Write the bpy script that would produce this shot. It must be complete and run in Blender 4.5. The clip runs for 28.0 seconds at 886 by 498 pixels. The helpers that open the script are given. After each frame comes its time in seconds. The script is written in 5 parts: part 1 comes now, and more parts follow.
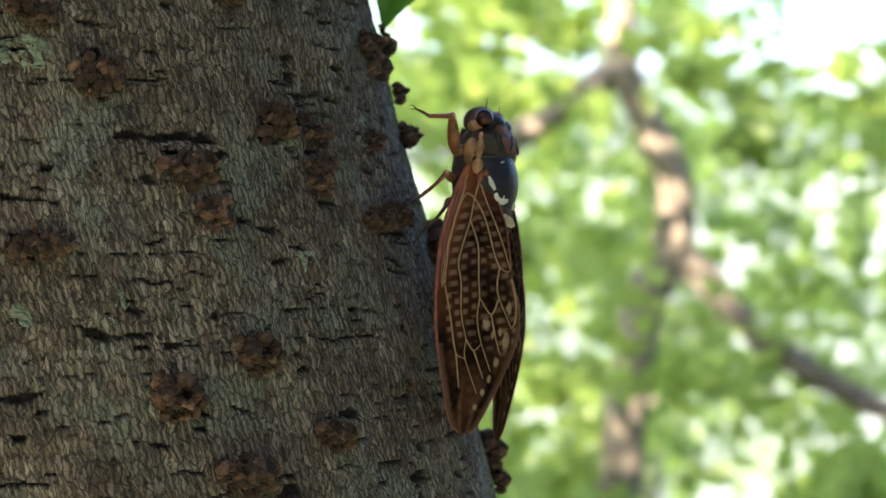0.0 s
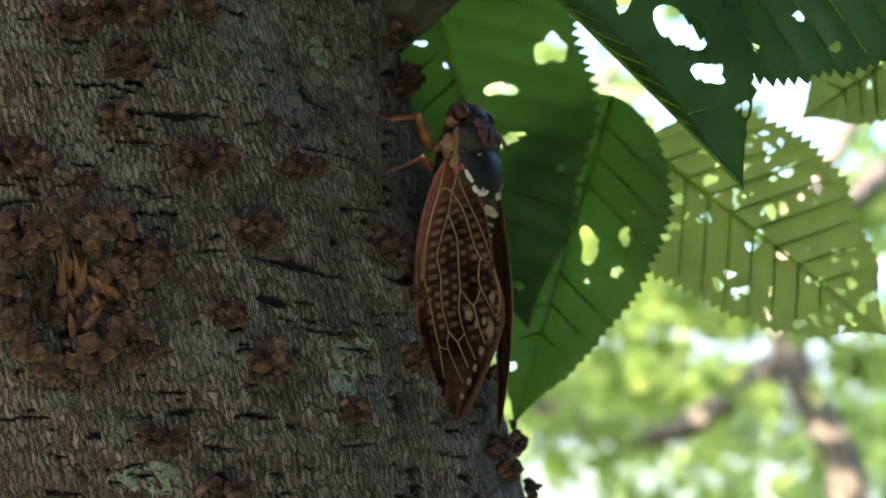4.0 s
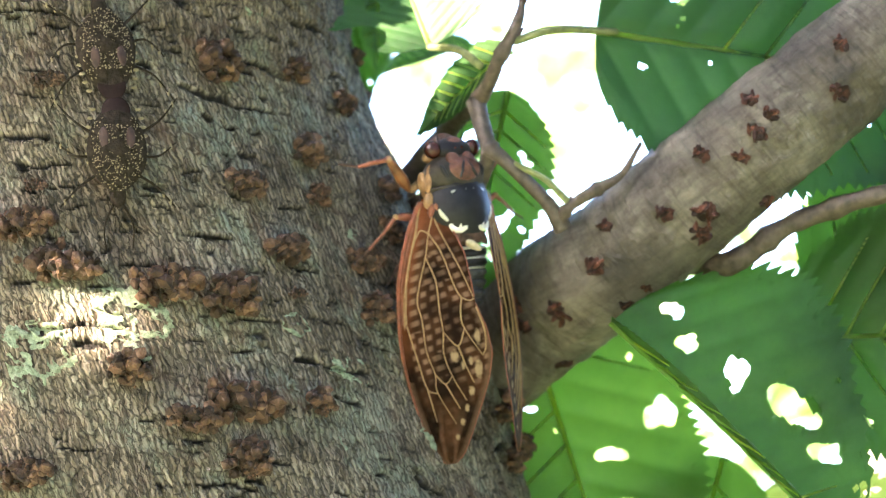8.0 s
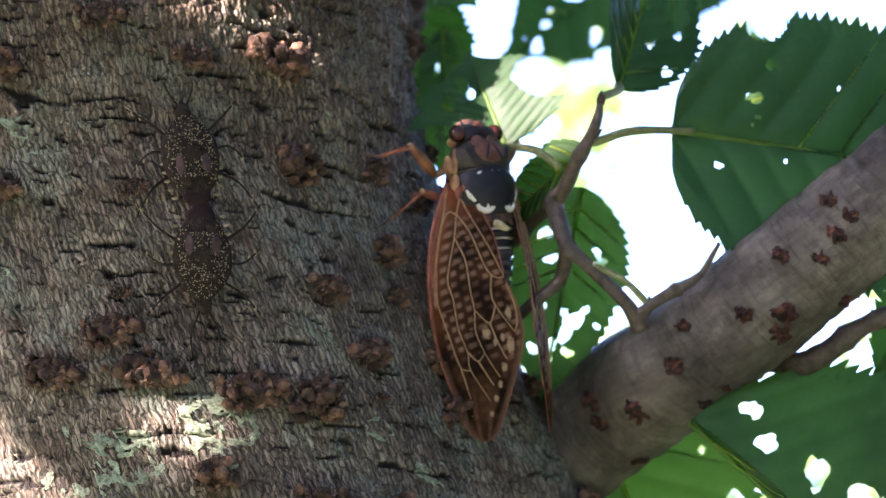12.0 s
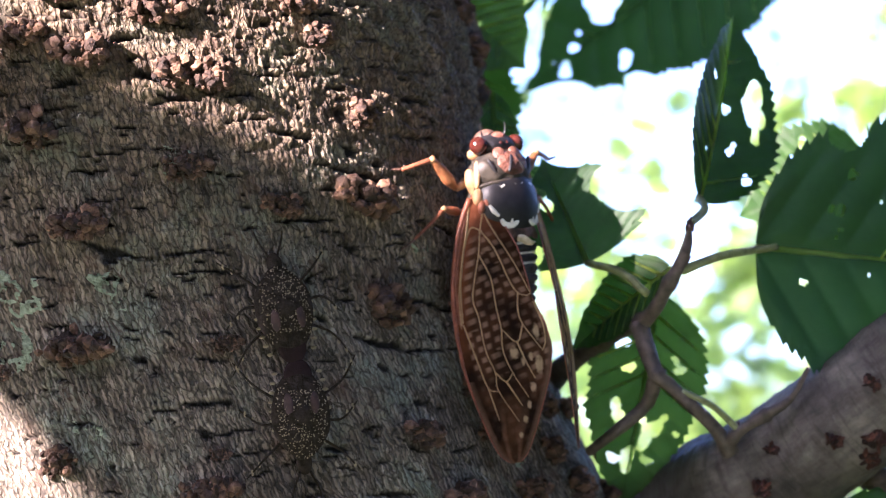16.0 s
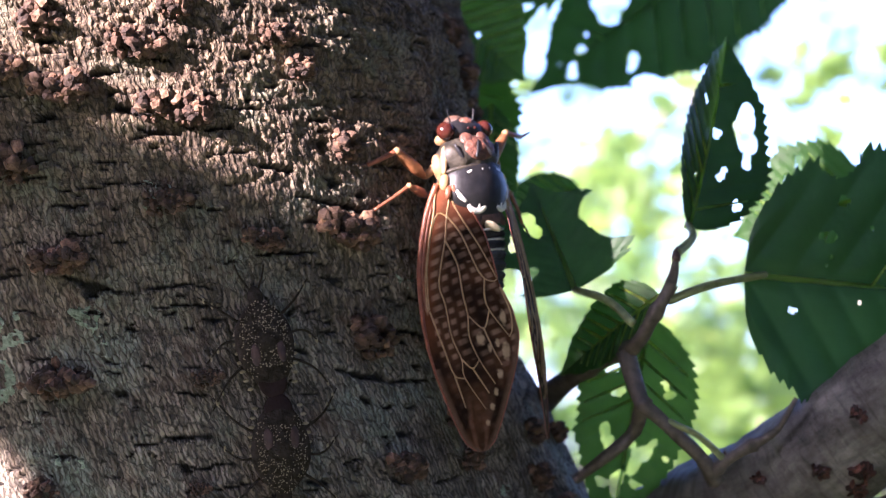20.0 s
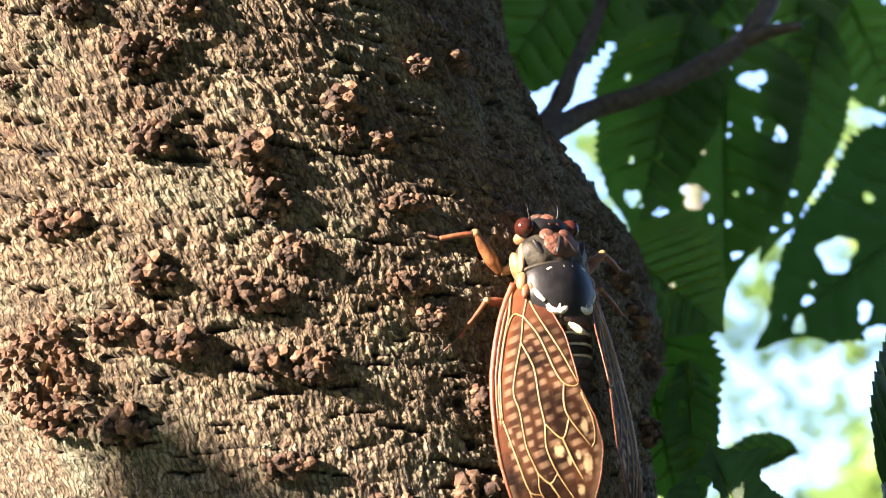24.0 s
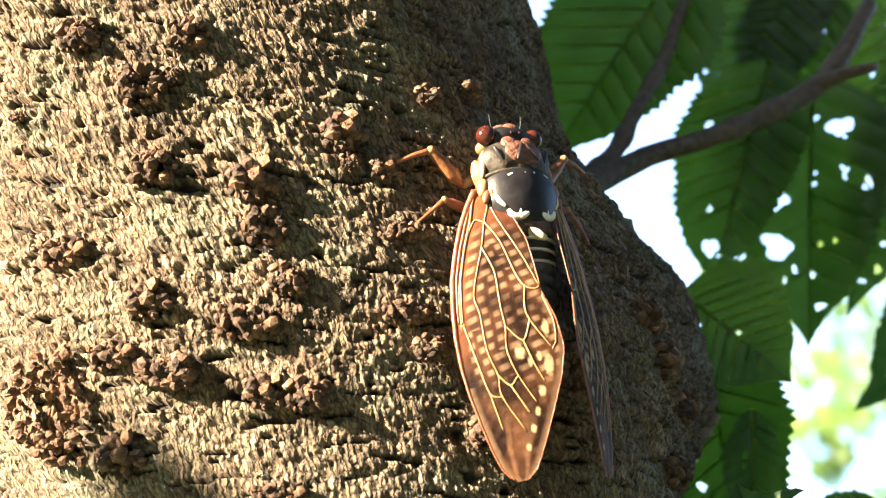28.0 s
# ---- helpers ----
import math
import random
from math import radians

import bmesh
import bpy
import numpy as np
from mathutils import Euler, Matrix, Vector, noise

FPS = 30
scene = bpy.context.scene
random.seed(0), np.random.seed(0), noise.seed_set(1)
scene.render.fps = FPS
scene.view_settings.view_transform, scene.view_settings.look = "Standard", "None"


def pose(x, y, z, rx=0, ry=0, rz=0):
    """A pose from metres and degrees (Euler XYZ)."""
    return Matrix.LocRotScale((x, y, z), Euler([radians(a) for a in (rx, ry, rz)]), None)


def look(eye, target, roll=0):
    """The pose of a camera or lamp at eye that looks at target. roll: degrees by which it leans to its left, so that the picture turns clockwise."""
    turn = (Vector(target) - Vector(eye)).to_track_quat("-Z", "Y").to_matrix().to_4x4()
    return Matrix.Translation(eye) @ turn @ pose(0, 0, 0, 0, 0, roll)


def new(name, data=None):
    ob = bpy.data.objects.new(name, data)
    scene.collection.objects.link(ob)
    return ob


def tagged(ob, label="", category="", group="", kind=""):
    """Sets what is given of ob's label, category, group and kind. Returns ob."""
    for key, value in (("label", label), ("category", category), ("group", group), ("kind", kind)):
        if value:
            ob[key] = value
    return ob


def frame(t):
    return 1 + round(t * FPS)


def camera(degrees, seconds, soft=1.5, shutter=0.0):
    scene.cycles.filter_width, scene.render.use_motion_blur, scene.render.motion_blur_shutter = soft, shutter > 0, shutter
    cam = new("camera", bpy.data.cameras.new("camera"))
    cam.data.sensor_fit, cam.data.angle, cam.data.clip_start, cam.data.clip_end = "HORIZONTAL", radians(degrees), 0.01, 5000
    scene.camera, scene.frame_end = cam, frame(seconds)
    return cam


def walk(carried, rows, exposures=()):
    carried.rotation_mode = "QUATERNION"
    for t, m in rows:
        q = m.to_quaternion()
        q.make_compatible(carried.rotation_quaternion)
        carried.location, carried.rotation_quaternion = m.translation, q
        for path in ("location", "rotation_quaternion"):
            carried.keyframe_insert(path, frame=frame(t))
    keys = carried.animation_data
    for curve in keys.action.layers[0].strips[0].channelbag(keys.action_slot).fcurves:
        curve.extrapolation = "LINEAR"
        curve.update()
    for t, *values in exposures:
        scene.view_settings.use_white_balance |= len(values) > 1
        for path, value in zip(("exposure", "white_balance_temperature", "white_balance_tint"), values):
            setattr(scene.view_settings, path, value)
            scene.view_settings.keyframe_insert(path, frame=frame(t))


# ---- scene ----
# A brown cicada climbs a cherry trunk; the camera follows it upwards from a hand's reach.
MM = 0.001


def shot(x, y, z, yaw, pitch, roll):
    return pose(x, y, z) @ pose(0, 0, 0, 0, 0, yaw) @ pose(0, 0, 0, 90 + pitch) @ pose(0, 0, 0, 0, 0, roll)


cam = camera(25.46, 28.0, 1.1)
cam.data.dof.use_dof = True
cam.data.dof.focus_distance = 0.345
cam.data.dof.aperture_fstop = 24.0
EXPOSURES = [(0.0, 3.17, 5750, 19), (2.5, 2.72, 5700, 19), (5.0, 3.7, 5350, 23), (6.0, 4.75, 5500, 19), (7.0, 5.0, 5500, 19), (8.0, 4.9, 5600, 18), (9.0, 4.5, 5400, 25), (11.0, 3.95, 5200, 34), (14.0, 3.4, 5000, 36), (15.0, 3.45, 5000, 37), (17.0, 3.1, 4950, 39), (20.0, 3.0, 4900, 40), (22.5, 2.3, 5300, 28), (23.0, 2.3, 5300, 22), (24.0, 2.75, 5400, 20), (25.0, 2.95, 5400, 18), (26.0, 3.2, 5600, 17), (28.0, 3.3, 5900, 14)]
walk(cam, [
    (0.0, shot(0.0126, -0.3267, -0.0120, 2.20, -1.99, 1.36)),
    (0.5, shot(0.0122, -0.3253, -0.0108, 2.41, -0.89, 1.46)),
    (1.0, shot(0.0110, -0.3245, -0.0088, 2.81, 0.36, 1.24)),
    (1.5, shot(0.0107, -0.3240, -0.0076, 3.15, 1.74, 1.02)),
    (2.0, shot(0.0097, -0.3248, -0.0067, 3.55, 2.95, 0.97)),
    (2.5, shot(0.0091, -0.3237, -0.0062, 3.85, 4.05, 0.91)),
    (4.5, shot(0.0223, -0.3293, 0.0196, 7.98, 6.82, 0.54)),
    (5.0, shot(0.0187, -0.3310, 0.0255, 8.18, 7.76, 0.37)),
    (5.5, shot(0.0192, -0.3314, 0.0327, 8.88, 8.40, 0.49)),
    (6.0, shot(0.0191, -0.3318, 0.0360, 8.88, 9.00, 0.58)),
    (6.5, shot(0.0194, -0.3315, 0.0379, 9.21, 10.02, 0.52)),
    (7.0, shot(0.0192, -0.3326, 0.0402, 9.53, 10.93, 0.45)),
    (7.5, shot(0.0157, -0.3338, 0.0420, 9.34, 11.68, 0.33)),
    (8.0, shot(0.0120, -0.3347, 0.0433, 9.35, 12.46, 0.28)),
    (8.5, shot(0.0114, -0.3357, 0.0464, 9.75, 13.13, 0.16)),
    (9.0, shot(0.0119, -0.3361, 0.0439, 10.32, 14.25, 0.20)),
    (9.5, shot(0.0068, -0.3343, 0.0385, 9.85, 15.40, 0.28)),
    (10.0, shot(-0.0010, -0.3327, 0.0303, 9.09, 16.61, 0.34)),
    (10.5, shot(-0.0007, -0.3329, 0.0298, 9.22, 16.50, 0.56)),
    (11.0, shot(0.0021, -0.3348, 0.0359, 9.76, 15.80, 0.45)),
    (11.5, shot(0.0029, -0.3373, 0.0422, 10.09, 15.22, 0.37)),
    (13.5, shot(-0.0273, -0.3519, 0.1080, 6.68, 7.48, -1.13)),
    (14.0, shot(-0.0314, -0.3511, 0.1114, 6.24, 7.62, -1.33)),
    (14.5, shot(-0.0347, -0.3524, 0.1074, 6.53, 8.59, -1.54)),
    (15.0, shot(-0.0409, -0.3521, 0.1077, 5.93, 9.00, -1.55)),
    (15.5, shot(-0.0396, -0.3528, 0.1107, 6.29, 8.81, -1.50)),
    (16.0, shot(-0.0332, -0.3522, 0.1173, 7.10, 8.13, -1.35)),
    (16.5, shot(-0.0271, -0.3517, 0.1253, 8.24, 6.91, -1.18)),
    (17.0, shot(-0.0213, -0.3521, 0.1303, 9.14, 6.65, -1.00)),
    (17.5, shot(-0.0277, -0.3531, 0.1297, 8.02, 7.00, -1.25)),
    (18.0, shot(-0.0281, -0.3533, 0.1288, 7.95, 7.31, -1.26)),
    (18.5, shot(-0.0206, -0.3515, 0.1312, 8.81, 7.06, -0.92)),
    (19.0, shot(-0.0206, -0.3525, 0.1333, 8.54, 6.90, -0.97)),
    (19.5, shot(-0.0206, -0.3511, 0.1334, 8.61, 6.90, -1.03)),
    (20.0, shot(-0.0204, -0.3513, 0.1330, 8.58, 6.62, -1.02)),
    (20.5, shot(-0.0212, -0.3493, 0.1339, 8.64, 7.01, -1.05)),
    (22.5, shot(-0.0213, -0.3418, 0.1351, 10.53, 9.04, -1.26)),
    (23.0, shot(-0.0168, -0.3240, 0.1281, 13.02, 12.53, -1.20)),
    (23.5, shot(-0.0059, -0.3177, 0.1356, 15.55, 13.33, -1.03)),
    (24.0, shot(0.0056, -0.3123, 0.1349, 18.37, 14.75, -0.36)),
    (24.5, shot(0.0221, -0.3041, 0.1301, 19.67, 15.74, -0.05)),
    (25.0, shot(0.0308, -0.2989, 0.1267, 20.81, 16.28, 0.64)),
    (25.5, shot(0.0351, -0.2942, 0.1257, 21.97, 16.25, 1.37)),
    (26.0, shot(0.0404, -0.2897, 0.1260, 22.73, 17.15, 1.27)),
    (26.5, shot(0.0407, -0.2886, 0.1261, 24.01, 17.81, 1.15)),
    (27.0, shot(0.0415, -0.2883, 0.1255, 24.82, 18.32, 1.22)),
    (27.5, shot(0.0420, -0.2883, 0.1258, 25.63, 18.18, 1.66)),
    (28.0, shot(0.0418, -0.2879, 0.1242, 25.99, 17.77, 1.65)),
], EXPOSURES)

# ---- world and sun ----
SUN_AZ, SUN_EL = 41.0, 20.0
to_sun = Vector((-math.sin(radians(SUN_AZ)) * math.cos(radians(SUN_EL)),
                 -math.cos(radians(SUN_AZ)) * math.cos(radians(SUN_EL)), math.sin(radians(SUN_EL))))
world = bpy.data.worlds.new("sky")
scene.world = world
world.use_nodes = True
wn = world.node_tree.nodes
sky = wn.new("ShaderNodeTexSky")
sky.sky_type, sky.sun_disc = "NISHITA", False
sky.sun_elevation, sky.sun_rotation = radians(SUN_EL + 15), radians(180 + SUN_AZ)
sky.dust_density = 3.0
wn["Background"].inputs["Strength"].default_value = 0.092
world.node_tree.links.new(sky.outputs["Color"], wn["Background"].inputs["Color"])
sun_data = bpy.data.lights.new("sun", "SUN")
sun_data.energy, sun_data.angle, sun_data.color = 5.0, radians(0.6), (1.0, 0.77, 0.47)
sun = new("sun", sun_data)
sun.matrix_world = look(to_sun * 5, (0, 0, 0))


# ---- materials ----
class Shader:
    def __init__(self, name, rough=0.7):
        self.mat = bpy.data.materials.new(name)
        self.mat.use_nodes = True
        self.n, self.l = self.mat.node_tree.nodes, self.mat.node_tree.links
        self.bsdf = self.n["Principled BSDF"]
        self.bsdf.inputs["Roughness"].default_value = rough

    def node(self, kind, **values):
        made = self.n.new("ShaderNode" + kind)
        for key, value in values.items():
            made.inputs[key.replace("_", " ")].default_value = value
        return made

    def link(self, a, b):
        self.l.new(a, b)

    def coords(self, kind, scale):
        tc = self.node("TexCoord")
        mp = self.node("Mapping")
        mp.inputs["Scale"].default_value = scale
        self.link(tc.outputs[kind], mp.inputs["Vector"])
        return mp.outputs["Vector"]

    def noise(self, vec, scale, detail=4.0, rough=0.55):
        nz = self.node("TexNoise", Scale=scale, Detail=detail, Roughness=rough)
        self.link(vec, nz.inputs["Vector"])
        return nz.outputs["Fac"]

    def ramp(self, fac, stops):
        r = self.node("ValToRGB")
        e = r.color_ramp.elements
        while len(e) < len(stops):
            e.new(0.5)
        for el, (p, c) in zip(e, stops):
            el.position, el.color = p, (*c, 1)
        self.link(fac, r.inputs["Fac"])
        return r.outputs["Color"]

    def mix(self, fac, a, b, mode="MIX"):
        m = self.n.new("ShaderNodeMix")
        m.data_type, m.blend_type = "RGBA", mode
        for sock, v in ((m.inputs[0], fac), (m.inputs[6], a), (m.inputs[7], b)):
            if isinstance(v, (int, float)):
                sock.default_value = v
            elif isinstance(v, tuple):
                sock.default_value = (*v, 1)
            else:
                self.link(v, sock)
        return m.outputs[2]

    def bump(self, height, distance, strength=1.0):
        b = self.node("Bump", Strength=strength, Distance=distance)
        self.link(height, b.inputs["Height"])
        self.link(b.outputs["Normal"], self.bsdf.inputs["Normal"])

    def color(self, c):
        if isinstance(c, tuple):
            self.bsdf.inputs["Base Color"].default_value = (*c, 1)
        else:
            self.link(c, self.bsdf.inputs["Base Color"])


def bark_material():
    s = Shader("cherry_bark", 0.85)
    uv = s.coords("UV", (1000, 1000, 1000))  # millimetres round and up the trunk
    fibre = s.noise(s.coords("UV", (1000, 300, 1000)), 0.95, 5.0, 0.7)

    # narrow upright plates with dark wavy fissures between them
    wob = s.node("TexNoise", Scale=0.42, Detail=3.0, Roughness=0.6)
    s.link(uv, wob.inputs["Vector"])
    shift = s.n.new("ShaderNodeVectorMath")
    shift.operation = "MULTIPLY_ADD"
    shift.inputs[1].default_value, shift.inputs[2].default_value = (2.6, 2.6, 0.0), (-1.3, -1.3, 0.0)
    s.link(wob.outputs["Color"], shift.inputs[0])
    moved = s.n.new("ShaderNodeVectorMath")
    s.link(uv, moved.inputs[0])
    s.link(shift.outputs[0], moved.inputs[1])

    def plates(across, up, scale):
        mp = s.node("Mapping")
        mp.inputs["Scale"].default_value = (across, up, 1)
        s.link(moved.outputs[0], mp.inputs["Vector"])
        out = []
        for feature in ("DISTANCE_TO_EDGE", "F1"):
            v = s.n.new("ShaderNodeTexVoronoi")
            v.voronoi_dimensions, v.feature = "2D", feature
            v.inputs["Scale"].default_value, v.inputs["Randomness"].default_value = scale, 0.9
            s.link(mp.outputs[0], v.inputs["Vector"])
            out.append(v.outputs["Distance" if feature != "F1" else "Color"])
        return out
    slim, slim_tint = plates(0.9, 0.3, 1.0)

    def calc(op, x, y=0.0, z=0.0):
        m = s.n.new("ShaderNodeMath")
        m.operation = op
        for k, v in enumerate((x, y, z)):
            if isinstance(v, (int, float)):
                m.inputs[k].default_value = v
            else:
                s.link(v, m.inputs[k])
        return m.outputs[0]
    split = s.n.new("ShaderNodeSeparateXYZ")
    s.link(uv, split.inputs[0])
    sway = s.noise(s.coords("UV", (1000, 1000, 1000)), 0.2, 3.0, 0.6)
    kink = s.noise(s.coords("UV", (500, 900, 1000)), 0.85, 2.0, 0.5)
    phase = calc("ADD", calc("MULTIPLY_ADD", split.outputs[0], 0.78, calc("MULTIPLY", sway, 3.0)), calc("MULTIPLY", kink, 0.9))
    away = calc("ABSOLUTE", calc("SUBTRACT", calc("FRACT", phase), 0.5))
    gap = s.noise(s.coords("UV", (700, 420, 1000)), 0.8, 2.0, 0.5)
    higher = s.ramp(calc("MULTIPLY_ADD", split.outputs[1], 0.001, 0.5), [(0.655, (0, 0, 0)), (0.7, (1, 1, 1))])
    wide = calc("SUBTRACT", away, calc("MULTIPLY_ADD", gap, 1.25, -0.52))
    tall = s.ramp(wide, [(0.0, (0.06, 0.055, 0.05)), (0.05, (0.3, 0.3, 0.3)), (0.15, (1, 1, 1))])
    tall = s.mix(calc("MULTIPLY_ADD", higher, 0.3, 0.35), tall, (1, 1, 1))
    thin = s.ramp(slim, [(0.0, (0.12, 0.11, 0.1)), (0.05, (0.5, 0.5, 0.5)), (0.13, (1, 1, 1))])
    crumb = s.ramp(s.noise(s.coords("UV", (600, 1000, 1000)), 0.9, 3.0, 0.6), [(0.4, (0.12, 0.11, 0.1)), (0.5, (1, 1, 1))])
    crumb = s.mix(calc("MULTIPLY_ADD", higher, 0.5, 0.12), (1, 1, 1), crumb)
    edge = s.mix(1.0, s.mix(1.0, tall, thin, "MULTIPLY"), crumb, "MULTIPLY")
    dome = s.ramp(wide, [(0.0, (0, 0, 0)), (0.3, (1, 1, 1))])
    wide_tint = slim_tint
    deep = s.n.new("ShaderNodeAttribute")
    deep.attribute_name = "crack"
    mottled = s.noise(uv, 0.06, 6.0, 0.65)
    base = s.ramp(mottled, [(0.3, (0.145, 0.116, 0.086)), (0.5, (0.275, 0.23, 0.173)), (0.7, (0.44, 0.38, 0.292))])
    fine = s.ramp(fibre, [(0.34, (0.2, 0.18, 0.17)), (0.5, (0.85, 0.85, 0.85)), (0.72, (1.4, 1.38, 1.3))])
    col = s.mix(0.7, base, fine, "MULTIPLY")
    tint = s.mix(0.5, wide_tint, slim_tint)
    bw = s.node("RGBToBW")
    s.link(tint, bw.inputs[0])
    col = s.mix(1.0, col, s.ramp(bw.outputs[0], [(0.25, (0.7, 0.68, 0.66)), (0.75, (1.25, 1.24, 1.2))]), "MULTIPLY")
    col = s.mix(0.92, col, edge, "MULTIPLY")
    lich = s.noise(uv, 0.05, 6.0, 0.65)
    grain = s.noise(uv, 1.1, 4.0, 0.65)
    mask = s.ramp(lich, [(0.5, (0, 0, 0)), (0.63, (0.75, 0.75, 0.75))])
    crust = s.ramp(grain, [(0.3, (0.15, 0.19, 0.145)), (0.7, (0.34, 0.39, 0.31))])
    col = s.mix(s.mix(1.0, mask, edge, "MULTIPLY"), col, crust)
    rust = s.ramp(s.noise(uv, 0.13, 5.0), [(0.56, (0, 0, 0)), (0.75, (0.6, 0.6, 0.6))])
    col = s.mix(rust, col, (0.14, 0.075, 0.048))
    streak = s.ramp(s.noise(s.coords("UV", (120, 700, 1000)), 1.0, 4.0, 0.6), [(0.3, (0.3, 0.28, 0.27)), (0.4, (1, 1, 1))])
    col = s.mix(0.7, col, streak, "MULTIPLY")
    # darker, browner bark above the branch
    col = s.mix(calc("MULTIPLY", higher, 0.85), col, s.mix(1.0, col, (0.74, 0.63, 0.5), "MULTIPLY"))
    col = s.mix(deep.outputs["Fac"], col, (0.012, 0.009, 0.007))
    s.color(col)
    s.bump(s.mix(0.6, s.mix(0.4, fibre, grain), s.mix(0.5, edge, dome)), 0.0008, 1.0)
    return s.mat


def lump_material(name, dark, mid, light, scale=700, islands=False):
    s = Shader(name, 0.8)
    v = s.coords("Object", (1, 1, 1))
    nz = s.noise(v, scale, 5.0, 0.6)
    c = s.ramp(nz, [(0.3, dark), (0.5, mid), (0.72, light)])
    info = s.node("ObjectInfo")
    c = s.mix(0.35, c, s.ramp(info.outputs["Random"], [(0.0, (0.5, 0.42, 0.36)), (1.0, (1.3, 1.1, 1.0))]), "MULTIPLY")
    if islands:
        geo = s.node("NewGeometry")
        c = s.mix(0.9, c, s.ramp(geo.outputs["Random Per Island"], [(0.0, (0.14, 0.13, 0.13)), (0.5, (0.6, 0.52, 0.48)), (0.82, (1.1, 0.95, 0.85)), (1.0, (2.0, 1.8, 1.6))]), "MULTIPLY")
    s.color(c)
    s.bump(s.noise(v, scale * 2.2, 4.0, 0.65), 0.0005)
    return s.mat


def branch_material():
    s = Shader("branch_bark", 0.6)
    v = s.coords("UV", (1000, 1000, 1000))
    big = s.noise(v, 0.06, 5.0, 0.6)
    fine = s.noise(s.coords("UV", (1000, 350, 1000)), 0.5, 5.0, 0.65)
    c = s.ramp(big, [(0.3, (0.045, 0.037, 0.029)), (0.5, (0.125, 0.108, 0.086)), (0.7, (0.27, 0.245, 0.2))])
    c = s.mix(0.55, c, s.ramp(fine, [(0.33, (0.3, 0.28, 0.26)), (0.6, (1.2, 1.18, 1.15))]), "MULTIPLY")
    s.color(c)
    ring = s.noise(s.coords("UV", (130, 900, 1000)), 0.9, 4.0, 0.6)
    c = s.mix(0.6, c, s.ramp(ring, [(0.33, (0.35, 0.33, 0.3)), (0.5, (1.0, 1.0, 1.0))]), "MULTIPLY")
    s.color(c)
    s.bump(s.mix(0.5, ring, s.noise(v, 0.9, 5.0, 0.65)), 0.0011)
    return s.mat


def leaf_material(name, dark, mid, light, through_col, clear=0.5):
    s = Shader(name, 0.45)
    v = s.coords("UV", (1, 1, 1))
    nz = s.noise(v, 5.0, 5.0, 0.6)
    fine = s.noise(v, 60.0, 3.0, 0.6)
    c = s.ramp(nz, [(0.3, dark), (0.5, mid), (0.72, light)])
    info = s.node("ObjectInfo")
    vary = s.ramp(info.outputs["Random"], [(0.0, (0.58, 0.64, 0.5)), (0.6, (1.0, 1.0, 1.0)), (1.0, (1.7, 1.35, 1.0))])
    c = s.mix(0.8, c, vary, "MULTIPLY")
    c = s.mix(0.25, c, s.ramp(fine, [(0.3, (0.6, 0.6, 0.6)), (0.7, (1.2, 1.2, 1.2))]), "MULTIPLY")
    s.color(c)
    s.bump(fine, 0.0003, 0.6)
    tr = s.node("BsdfTranslucent")
    shown = s.mix(1.0, s.mix(0.5, (1.0, 1.0, 1.0), s.ramp(nz, [(0.3, (0.6, 0.65, 0.6)), (0.7, (1.2, 1.2, 1.1))])), through_col, "MULTIPLY")
    s.link(s.mix(0.7, shown, vary, "MULTIPLY"), tr.inputs["Color"])
    mx = s.node("MixShader", Fac=clear)
    s.link(s.bsdf.outputs[0], mx.inputs[1])
    s.link(tr.outputs[0], mx.inputs[2])
    s.link(mx.outputs[0], s.n["Material Output"].inputs["Surface"])
    return s.mat


def plain(name, color, rough=0.5, scale=900.0, vary=0.35, bump=0.0002, metal=0.0, glow=0.0):
    s = Shader(name, rough)
    v = s.coords("Object", (1, 1, 1))
    nz = s.noise(v, scale, 4.0, 0.6)
    lo = tuple(max(0.0, k * (1 - vary)) for k in color)
    hi = tuple(min(1.0, k * (1 + vary)) for k in color)
    s.color(s.ramp(nz, [(0.3, lo), (0.7, hi)]))
    s.bump(nz, bump)
    s.bsdf.inputs["Metallic"].default_value = metal
    return s.mat


BARK = bark_material()
KNOT = lump_material("warty_lenticel", (0.022, 0.0145, 0.01), (0.1, 0.064, 0.041), (0.27, 0.19, 0.125), 480, True)
LICHEN = lump_material("lichen", (0.12, 0.15, 0.1), (0.3, 0.38, 0.26), (0.46, 0.54, 0.4), 900)
BRANCH = branch_material()
RUST = lump_material("branch_lenticel", (0.03, 0.012, 0.008), (0.08, 0.031, 0.02), (0.16, 0.075, 0.05), 700, True)
TWIG = plain("twig_bark", (0.085, 0.066, 0.048), 0.6, 500, 0.5, 0.0004)
GREENTWIG = plain("young_twig", (0.2, 0.22, 0.08), 0.5, 500, 0.35)
BUD = plain("bud_scale", (0.07, 0.035, 0.025), 0.5)
WOOD = plain("splintered_wood", (0.24, 0.125, 0.055), 0.75, 500, 0.4, 0.0004)
LEAF = leaf_material("cherry_leaf", (0.022, 0.06, 0.012), (0.035, 0.095, 0.018), (0.06, 0.13, 0.025), (0.1, 0.23, 0.022))
# shaded copy of the leaf: shade put into darker, less see-through greens
LEAF_SHADED = leaf_material("shaded_leaf", (0.012, 0.036, 0.011), (0.02, 0.06, 0.017), (0.036, 0.085, 0.024), (0.055, 0.14, 0.022))
# sunlit copy of the leaf: sunlight put into a brighter see-through colour
LEAF_SUNLIT = leaf_material("sunlit_leaf", (0.05, 0.09, 0.016), (0.09, 0.14, 0.025), (0.16, 0.17, 0.045), (0.55, 0.6, 0.1))
